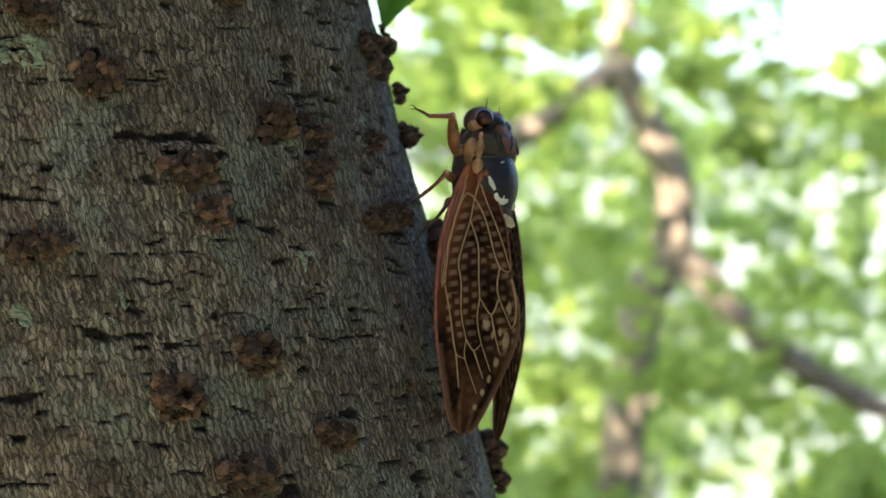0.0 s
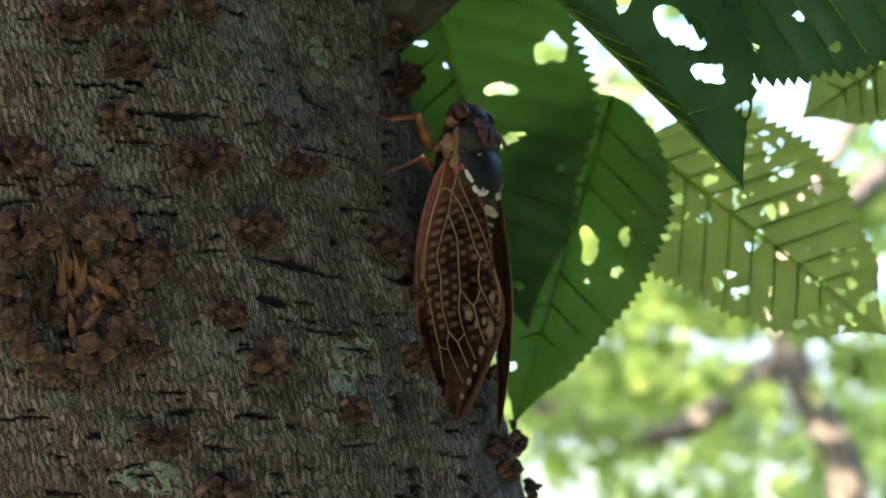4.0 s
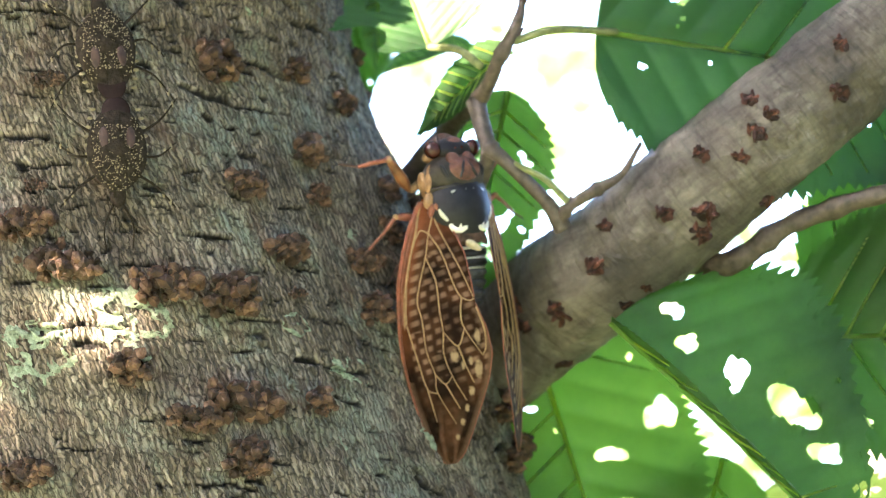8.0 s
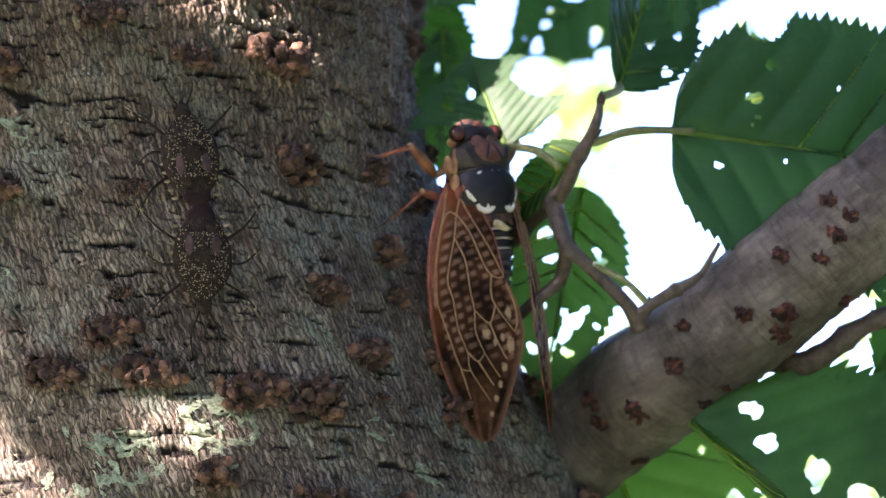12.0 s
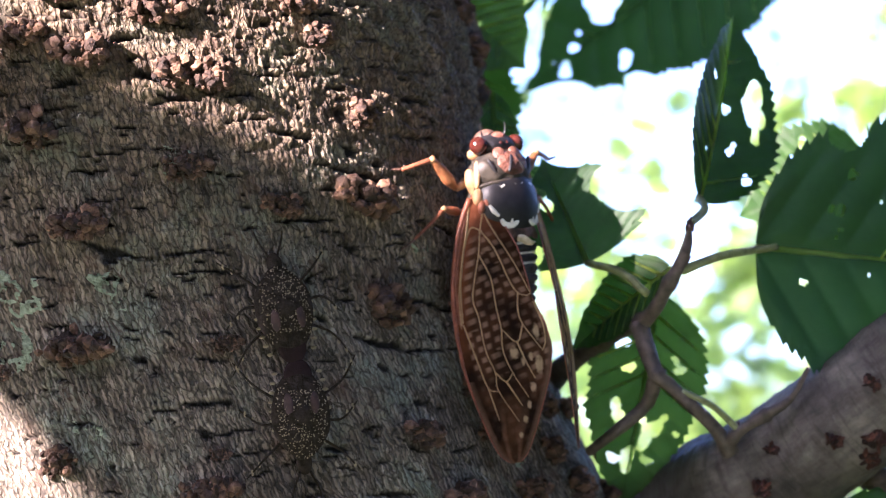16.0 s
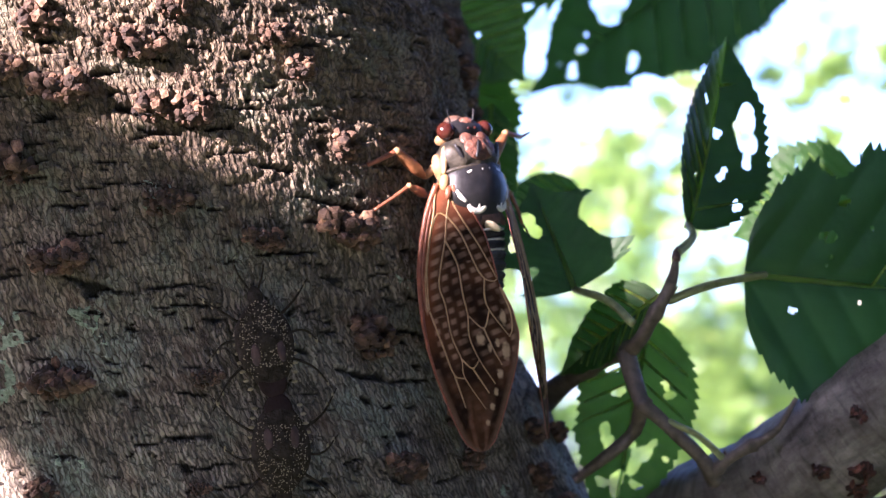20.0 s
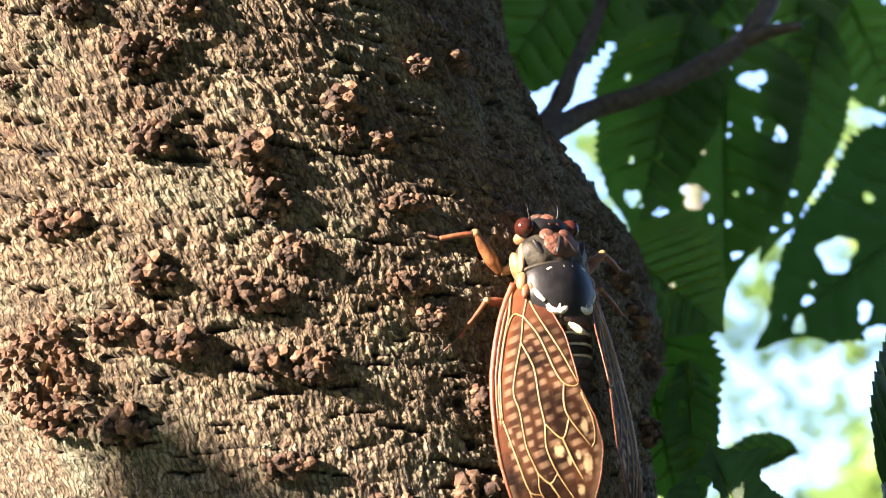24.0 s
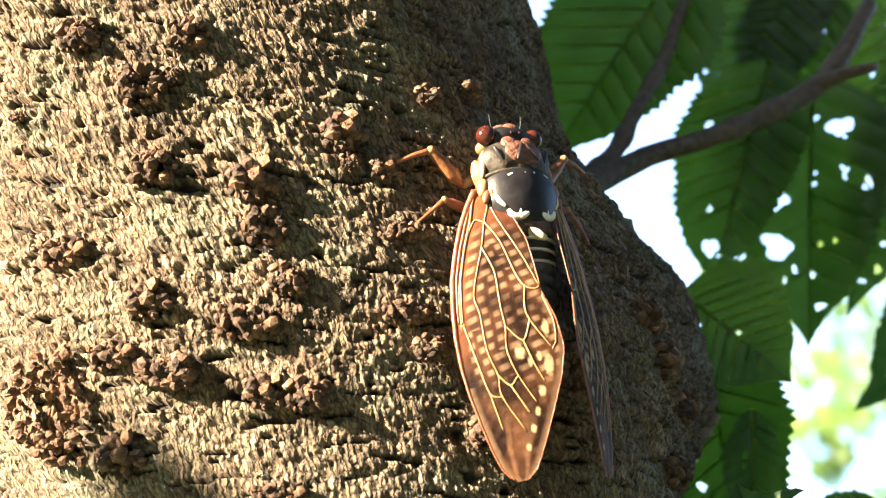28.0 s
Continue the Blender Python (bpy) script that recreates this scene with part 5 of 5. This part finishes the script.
def shield_bug(place):
    bug = tagged(new("shield_bug"), "speckled dark brown shield bug clinging to bark", "insect", "paired shield bugs")
    bug.matrix_world = place
    shell = ellipsoid((5.0, 8.6, 2.0), 40, 20, (0, 0, 1.4))
    for v in shell.verts:
        y = v.co.y / MM
        v.co.x *= 1.12 - 0.012 * (y - 2.5) ** 2 if y > 2.5 else 1.12 - 0.002 * (y - 2.5) ** 2
    body = part("shell", shell, SHELL, bug)
    part("head", ellipsoid((1.5, 2.4, 1.0), 18, 10, (0, 8.7, 0.9)), SHELL, bug)
    bm = bmesh.new()
    bmesh.ops.create_cone(bm, cap_ends=True, segments=3, radius1=3.4 * MM, radius2=2.9 * MM, depth=0.5 * MM, matrix=pose(0, 0.4 * MM, 3.35 * MM, 0, 0, -90))
    bmesh.ops.bevel(bm, geom=bm.edges[:], offset=0.25 * MM, segments=2, affect="EDGES")
    part("scutellum", bm, SHELL, bug)
    part("wing_film", ellipsoid((2.7, 3.0, 0.5), 24, 10, (0, -7.0, 2.0)), FILM, bug, "smooth dark brown wing film")
    for side in (-1, 1):
        part("wing_patch", ellipsoid((1.0, 2.2, 0.45), 16, 8, (side * 2.5, -1.6, 2.95), (0, side * 24, 0)), PATCH, bug, "reddish brown leathery patch")
        for k in range(7):
            part("edge_bar", ellipsoid((0.6, 0.34, 0.3), 10, 6, (side * (5.3 - 0.035 * (k - 2) ** 2 * 2), 2.6 - 1.7 * k, 1.3)), SPECK, bug, "yellow bar on the rim")
        part_mesh("feeler", tube_mesh("feeler", [(side * 0.9, 10.4, 1.0), (side * 2.6, 14.5, 0.9), (side * 2.4, 19.0, 0.4)], [0.22, 0.12], 6, 14), SHELL, bug)
        for hy, ky, fy, reach in ((4.6, 7.4, 10.8, 10.5), (1.2, 1.4, -1.6, 11.0), (-2.6, -5.6, -10.2, 11.5)):
            lg = part_mesh("leg", tube_mesh("leg", [(side * 3.6, hy, 0.6), (side * (reach - 3.4), ky, 1.7), (side * reach, fy, 0.1)], [0.3, 0.22, 0.14], 8, 18), SHELL, bug)
            for f in (0.35, 0.72):
                q = (1 - f) * np.array((side * (reach - 3.4), ky, 1.7)) + f * np.array((side * reach, fy, 0.1))
                part("leg_band", ellipsoid((0.28, 0.6, 0.28), 10, 6, tuple(q)), SPECK, lg, "yellow leg band")
    rnd = random.Random(8)
    bm = bmesh.new()
    for k in range(480):
        x, y = rnd.uniform(-4.6, 4.6), rnd.uniform(-6.0, 8.2)
        if (x / 5.2) ** 2 + (y / 8.5) ** 2 > 0.93 or (abs(x) < 2.4 and y < -4.2):
            continue
        z = 1.4 + 2.0 * math.sqrt(max(0.0, 1 - (x / 5.5) ** 2 - (y / 8.6) ** 2))
        s = rnd.uniform(0.09, 0.19)
        ball(bm, (x, y, z), (s, s, s * 0.6), k, 1, 0.2)
    ob = part("specks", bm, SPECK, bug, "scattered pale yellow specks", smooth=False)
    tagged(ob, kind="stuff")
    return bug


first_bug = shield_bug(on_trunk(26.7, 157.5, 1.2, 10))
second_bug = shield_bug(on_trunk(23.5, 138.6, 1.2, 184))

# ---- ground and distance ----
SOIL = plain("grassy_soil", (0.07, 0.09, 0.03), 0.9, 3.0, 0.6, 0.01)


def ground_height(y):
    """The tree stands on a rise: the grass falls away behind it."""
    return -1.3 - 0.17 * np.maximum(0, np.asarray(y, float) - 1.2)


reach = np.r_[-400, -60, -10, -3, 0, 1.2, 1.6, 2.5, 4, 6, 9, 14, 25, 60, 400]
gx, gy = np.meshgrid(np.r_[-400, -60, -12, -4, -1, 1, 4, 12, 60, 400], reach)
ground = new("ground", grid_mesh("ground", np.stack([gx, gy, ground_height(gy)], -1)))
ground.data.materials.append(SOIL)
tagged(ground, "grassy ground under the trees", "ground", kind="structure")

# hazy distance below the skyline, its brightness put in as emission
DISTANCE_GLOW = Shader("glowing_distance", 1.0)
veil = DISTANCE_GLOW.noise(DISTANCE_GLOW.coords("Object", (1, 1, 3)), 0.05, 4.0)
DISTANCE_GLOW.color((0.06, 0.08, 0.05))
DISTANCE_GLOW.link(DISTANCE_GLOW.ramp(veil, [(0.36, (0.55, 0.68, 0.42)), (0.46, (0.85, 0.93, 0.82)), (0.54, (0.97, 1.0, 1.04))]), DISTANCE_GLOW.bsdf.inputs["Emission Color"])
DISTANCE_GLOW.bsdf.inputs["Emission Strength"].default_value = 0.12
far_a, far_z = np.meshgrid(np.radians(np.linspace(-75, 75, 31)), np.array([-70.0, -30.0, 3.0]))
backdrop = part_mesh("backdrop", grid_mesh("backdrop", np.stack([390 * np.sin(far_a), 390 * np.cos(far_a), far_z], -1)), DISTANCE_GLOW.mat, None)
tagged(backdrop, "pale glowing backdrop for hazy distance beyond the slope", "backdrop", kind="structure")

FAR_LEAF = leaf_material("far_leaf", (0.045, 0.1, 0.02), (0.1, 0.175, 0.04), (0.2, 0.27, 0.075), (0.46, 0.62, 0.16))
FAR_BARK = plain("far_bark", (0.15, 0.135, 0.11), 0.85, 12.0, 0.4, 0.004)


def far_tree(x, y, limbs, clumps, seed, label):
    """A tree some metres off: a tapered trunk with limbs, and a loose crown of single leaves. clumps: (x, y, z, radius, leaves)."""
    top = tagged(new("far_tree"), label, "tree", "trees in the distance")
    top.location = (x, y, -1.3)
    sunk = float(ground_height(y)) + 1.3
    for k, (pts, radii) in enumerate(limbs):
        if k == 0:
            pts = [(pts[0][0], pts[0][1], sunk - 0.05)] + list(pts[1:])
        part_mesh("trunk" if k == 0 else "limb", tube_mesh("limb", [tuple(c * 1000 for c in p) for p in pts], [r * 1000 for r in radii], 12, 30, 8, seed + k), FAR_BARK, top)
    rnd = np.random.RandomState(seed)
    co = []
    for cx, cy, cz, rad, n in clumps:
        d = rnd.normal(size=(n, 3))
        d *= (rad * rnd.uniform(0.1, 1, n) ** 0.45 / np.linalg.norm(d, axis=1))[:, None]
        c = d * np.array([1, 1, 0.75]) + (cx, cy, cz)
        a = rnd.normal(size=(n, 3)) * np.array([1, 1, 0.6])
        a /= np.linalg.norm(a, axis=1)[:, None]
        b = np.cross(a, rnd.normal(size=(n, 3)))
        b /= np.linalg.norm(b, axis=1)[:, None]
        ln = rnd.uniform(0.045, 0.085, n)[:, None]
        fold = np.cross(a, b) * ln * 0.12
        for p in (c - a * ln * 0.5, c - a * ln * 0.15 + b * ln * 0.26 + fold, c + a * ln * 0.15 + b * ln * 0.22 + fold, c + a * ln * 0.5, c + a * ln * 0.15 - b * ln * 0.22 + fold, c - a * ln * 0.15 - b * ln * 0.26 + fold):
            co.append(p)
    # six corners a leaf, two quads
    faces, verts, at = [], [], 0
    for k in range(0, len(co), 6):
        n = len(co[k])
        verts.append(np.concatenate(co[k:k + 6]))
        i = np.arange(n)
        faces.append(np.stack([at + i, at + n + i, at + 2 * n + i, at + 3 * n + i], 1))
        faces.append(np.stack([at + i, at + 3 * n + i, at + 4 * n + i, at + 5 * n + i], 1))
        at += 6 * n
    me = bpy.data.meshes.new("crown")
    me.from_pydata(np.concatenate(verts).tolist(), [], np.concatenate(faces).tolist())
    tagged(part_mesh("crown", me, FAR_LEAF, top, "sunlit yellow-green crown", smooth=False), kind="stuff")
    return top


def crown(n, seed, x, y, z, spread, leaves):
    rnd = random.Random(seed)
    return [(x + rnd.uniform(-1, 1) * spread[0], y + rnd.uniform(-1, 1) * spread[1], z + rnd.uniform(-1, 1) * spread[2], rnd.uniform(0.05, 0.24), leaves) for _ in range(n)]


far_tree(0.18, 3.0, [([(0, 0, 0), (0.02, 0, 0.9), (0.1, 0, 1.25), (0.0, 0, 1.5), (0.02, 0, 1.72), (0.12, 0.05, 1.9)], [0.05, 0.036, 0.032, 0.028, 0.02, 0.01]),
                     ([(0.08, 0, 1.2), (0.3, 0, 1.0), (0.7, 0.1, 0.8)], [0.028, 0.024, 0.015]),
                     ([(0.02, 0, 1.5), (-0.25, 0, 1.35), (-0.6, 0, 1.5)], [0.026, 0.02, 0.014]),
                     ([(0.02, 0, 1.68), (0.4, 0.2, 2.0), (0.9, 0.2, 2.3)], [0.02, 0.014, 0.008])],
         crown(230, 3, 0.4, 0.3, 1.0, (1.6, 0.9, 0.9), 44) + crown(150, 12, 0.4, 0.3, 0.45, (1.7, 0.9, 0.4), 46) + crown(30, 4, 0.6, 0.5, 2.2, (1.2, 0.5, 0.4), 36), 31, "slender tree with a sunlit loose crown")
far_tree(1.6, 5.5, [([(0, 0, 0), (0.05, 0, 1.2), (-0.1, 0, 2.4), (0.1, 0, 4)], [0.12, 0.1, 0.07, 0.03]), ([(0, 0, 1.6), (-0.6, 0, 2.3), (-1.2, 0, 2.8)], [0.06, 0.04, 0.02])],
         crown(270, 5, -0.6, 0.3, 0.8, (2.2, 0.6, 1.4), 48) + crown(30, 6, 0.2, 0.2, 3.2, (1.5, 0.6, 0.5), 40), 47, "bright green tree standing in the sun")
far_tree(-1.3, 6.5, [([(0, 0, 0), (0.05, 0, 1.2), (-0.1, 0, 2.4), (0.1, 0, 4)], [0.12, 0.1, 0.07, 0.03]), ([(0, 0, 1.6), (0.6, 0, 2.3), (1.2, 0, 2.8)], [0.06, 0.04, 0.02])],
         crown(180, 7, 0.3, 0.3, 1.5, (1.9, 0.6, 1.2), 44) + crown(40, 8, 0.3, 0.2, 3.3, (1.4, 0.6, 0.6), 40) + crown(110, 10, -0.8, 0.2, 2.9, (1.5, 0.6, 0.9), 46), 48, "bright green tree standing in the sun")

far_tree(0.6, 9.0, [([(0, 0, 0), (0.05, 0, 1.0), (-0.1, 0, 2.0)], [0.1, 0.07, 0.03])],
         crown(300, 9, 0.4, 0.2, 0.2, (3.4, 0.8, 1.5), 60), 49, "low bushy tree at the far edge of the grass")


# ---- leaves added out of view beside the camera, to shade the lower trunk ----
def shade_bough():
    hub = Vector((-112, 10, 30)) + to_sun * 900
    right = to_sun.cross(Vector((0, 0, 1))).normalized()
    up = right.cross(to_sun).normalized()
    pts = [(-330, 40, 900), tuple(hub + up * 420 - to_sun * 60), tuple(hub + up * 130 + right * 60), tuple(hub - up * 120 - right * 40), tuple(hub - up * 300)]
    part_mesh("shade_bough", tube_mesh("shade_bough", pts, [9, 6, 4, 3, 1.5], 10, 60, 0.3, 5), BRANCH, tree, "thin stem added out of view to carry the shade leaves")
    rnd = random.Random(21)
    def shades(u, v):
        return v < SHADE_TOP - 0.5 * max(-30, min(u, 30)) or u < -35
    spots = [(u, v, 1.0) for u in range(-330, 190, 27) for v in range(-390, 430, 27) if shades(u, v) and not (-100 < u < 72 and v > 0)]
    for u in range(-99, 72, 13):
        for v in range(0, 420, 13):
            # thinned where a sunlit patch should fall on the bark
            gap = ((u - 12) / 30) ** 2 + ((v - 62) / 24) ** 2
            if shades(u, v) and rnd.random() < (0.38 if gap < 1 else 0.6 if gap < 1.9 else 1.0):
                spots.append((u, v, 0.5))
    t = np.linspace(0, 1, 10)
    half = 24 * np.sin(np.pi * t ** 0.82) ** 0.75
    blade = np.concatenate([np.stack([k * half, t * 80 - 40, 3.0 * abs(k) - 6 * t * t * (k == 0)], -1) for k in (-1, 0, 1)])
    quads = np.array([(k * 10 + n, k * 10 + 10 + n, k * 10 + 11 + n, k * 10 + n + 1) for k in range(2) for n in range(9)])
    verts, faces = [], []
    for u, v, size in spots:
        p = hub + right * (u + size * rnd.uniform(-12, 12)) + up * (v + size * rnd.uniform(-10, 10)) + to_sun * rnd.uniform(-90, 90)
        m = look(p, p + to_sun * 100 + Vector((rnd.uniform(-60, 60), rnd.uniform(-60, 60), rnd.uniform(-60, 60)))) @ pose(0, 0, 0, 0, 0, rnd.uniform(100, 260))
        verts.append(size * blade @ np.array(m.to_3x3()).T + np.array(m.translation))
        faces.append(quads + 30 * (len(verts) - 1))
    me = bpy.data.meshes.new("bough_leaves")
    me.from_pydata((np.concatenate(verts) * MM).tolist(), [], np.concatenate(faces).tolist())
    return tagged(part_mesh("bough_leaves", me, LEAF_UNSEEN, tree, "green leaves added out of view to shade the trunk"), kind="stuff"), -up


SHADE_TOP = 136
shade_caster, shade_way = shade_bough()


def sky_blocker():
    """Unseen dense leaves added above and behind the camera keep sky off the trunk."""
    rnd = np.random.RandomState(5)
    n = 7600
    d = rnd.normal(size=(n * 3, 3))
    d /= np.linalg.norm(d, axis=1)[:, None]
    d = d[(d[:, 2] > -0.35) & ((d[:, 1] < 0.05) | (d[:, 2] > 0.54) | (d[:, 0] > 0.62) | (d[:, 0] < -0.78))][:n]
    n = len(d)
    c = d * rnd.uniform(1.3, 2.4, n)[:, None] + (0, -0.1, 0.2)
    s = np.array(to_sun)
    off = c - np.array((-0.12, 0, 0.25))
    along = off @ s
    clear = (np.linalg.norm(off - along[:, None] * s, axis=1) > 0.3) | (along < 0)
    c = c[clear]
    n = len(c)
    a = rnd.normal(size=(n, 3))
    a /= np.linalg.norm(a, axis=1)[:, None]
    b = np.cross(a, rnd.normal(size=(n, 3)))
    b /= np.linalg.norm(b, axis=1)[:, None]
    h = rnd.uniform(0.07, 0.12, n)[:, None]
    rim = [c - a * h, c - a * h * 0.3 + b * h * 0.55, c + a * h * 0.3 + b * h * 0.5, c + a * h, c + a * h * 0.3 - b * h * 0.5, c - a * h * 0.3 - b * h * 0.55]
    i = np.arange(n)
    faces = np.concatenate([np.stack([i, n + i, 2 * n + i, 3 * n + i], 1), np.stack([i, 3 * n + i, 4 * n + i, 5 * n + i], 1)])
    me = bpy.data.meshes.new("crown")
    me.from_pydata(np.concatenate(rim).tolist(), [], faces.tolist())
    tagged(part_mesh("crown", me, LEAF_UNSEEN, tree, "dense green leaves added out of view to block the sky", smooth=False), kind="stuff")


sky_blocker()


# ---- motion ----
# seconds, place in mm and turn in degrees of the climbing cicada
def motions():
    climb = [
        (0.0, 4.0, 56.9, -11.9, 85.8, 10.9, 67.7),
        (0.5, 1.1, 61.6, -0.6, 88.8, 5.8, 68.1),
        (1.0, -2.6, 62.1, 8.4, 87.3, 1.4, 65.0),
        (1.5, -6.6, 61.8, 19.4, 88.0, 5.0, 64.8),
        (2.0, -10.7, 59.0, 27.2, 82.8, 4.1, 64.3),
        (2.5, -14.0, 59.3, 38.6, 87.2, 2.8, 64.1),
        (4.5, -28.4, 56.2, 77.3, 86.7, 0.3, 61.7),
        (5.0, -30.4, 51.7, 85.8, 87.5, -3.6, 57.1),
        (5.5, -33.4, 50.1, 93.5, 89.6, -4.5, 52.5),
        (6.0, -35.1, 49.5, 103.7, 89.9, -3.7, 51.4),
        (6.5, -37.8, 46.9, 111.3, 91.8, -2.5, 49.8),
        (7.0, -41.2, 46.3, 120.9, 92.1, -6.5, 49.2),
        (7.5, -45.0, 44.4, 129.1, 92.6, -9.6, 47.6),
        (8.0, -48.6, 39.8, 135.6, 94.7, -11.8, 44.2),
        (8.5, -49.9, 41.2, 138.2, 92.5, -9.8, 46.0),
        (9.0, -51.9, 41.3, 143.4, 91.2, -11.6, 46.4),
        (9.5, -52.3, 40.8, 145.6, 92.0, -10.8, 46.2),
        (10.0, -52.4, 40.6, 147.9, 92.6, -12.1, 46.2),
        (10.5, -52.4, 39.9, 148.6, 93.0, -12.5, 46.5),
        (11.0, -53.6, 37.5, 151.3, 92.4, -12.7, 47.1),
        (11.5, -56.0, 38.2, 155.3, 91.5, -11.7, 46.8),
        (13.5, -66.9, 29.9, 172.0, 88.6, -10.6, 45.3),
        (14.0, -68.5, 28.5, 176.8, 89.3, -10.9, 42.8),
        (14.5, -69.4, 26.9, 179.6, 89.8, -10.8, 44.0),
        (15.0, -69.5, 26.4, 179.8, 89.9, -10.7, 44.9),
        (15.5, -69.5, 26.3, 179.9, 89.2, -10.4, 45.8),
        (16.0, -69.8, 26.2, 180.2, 88.3, -9.4, 46.7),
        (16.5, -69.9, 25.8, 180.6, 87.2, -8.6, 47.6),
        (17.0, -69.8, 25.3, 181.4, 86.5, -7.4, 47.8),
        (17.5, -70.1, 26.1, 181.6, 86.0, -7.6, 47.3),
        (18.0, -69.8, 26.9, 181.6, 85.8, -6.8, 46.6),
        (18.5, -70.3, 26.1, 181.8, 86.0, -8.1, 47.6),
        (19.0, -70.3, 25.6, 182.0, 86.1, -8.6, 48.3),
        (19.5, -71.6, 24.4, 185.2, 85.6, -8.8, 48.4),
        (20.0, -72.6, 22.6, 188.1, 85.9, -7.7, 47.7),
        (20.5, -74.2, 20.5, 191.8, 86.5, -8.6, 47.8),
        (22.5, -80.4, 12.6, 206.3, 86.2, -8.2, 47.5),
        (23.0, -81.4, 12.0, 207.0, 85.7, -7.1, 48.0),
        (23.5, -82.3, 11.8, 211.1, 83.8, -7.1, 48.6),
        (24.0, -82.7, 11.1, 214.4, 83.4, -5.3, 49.8),
        (24.5, -84.2, 9.1, 218.4, 82.7, -5.9, 51.7),
        (25.0, -85.8, 7.5, 222.8, 82.5, -8.8, 52.8),
        (25.5, -86.6, 7.3, 228.3, 82.5, -7.6, 52.6),
        (26.0, -87.2, 7.0, 230.7, 82.6, -7.5, 53.1),
        (26.5, -87.5, 6.7, 231.5, 82.6, -6.6, 53.6),
        (27.0, -88.6, 5.8, 233.4, 81.6, -10.1, 53.1),
        (27.5, -88.9, 5.4, 234.6, 82.6, -8.7, 53.8),
        (28.0, -89.2, 6.7, 235.8, 82.9, -7.6, 55.3),
    ]
    walk(cicada, [(t, pose(x * MM, y * MM, z * MM, rx, ry, rz)) for t, x, y, z, rx, ry, rz in climb])
    # the unseen shade leaves drop 13 mm so sun reaches the upper trunk
    low = shade_way * 13 * MM
    walk(shade_caster, [(0.0, pose(0, 0, 0)), (20.5, pose(0, 0, 0)), (22.5, Matrix.Translation(low)), (28.0, Matrix.Translation(low))])
    # the legs step while it climbs and rest from 14.5 to 19 s and near the end
    for (pair, side), top in LEGS.items():
        hip = top.location.copy()
        rows = []
        for k in range(0, 113):
            t = k / 4
            go = 1.0 if t < 11.2 or 13.2 < t < 14.4 or 19.2 < t < 25.6 else 0.12
            ph = {"fore": 0.0, "mid": 2.1, "hind": 4.2}[pair] + (0 if side < 0 else math.pi)
            a = 11 * go * math.sin(2 * math.pi * t / 1.15 + ph)
            lift = 7 * go * max(0.0, math.cos(2 * math.pi * t / 1.15 + ph))
            rows.append((t, Matrix.Translation(hip) @ pose(0, 0, 0, 0, lift * (1 if side < 0 else -1), -side * a)))
        walk(top, rows)


motions()
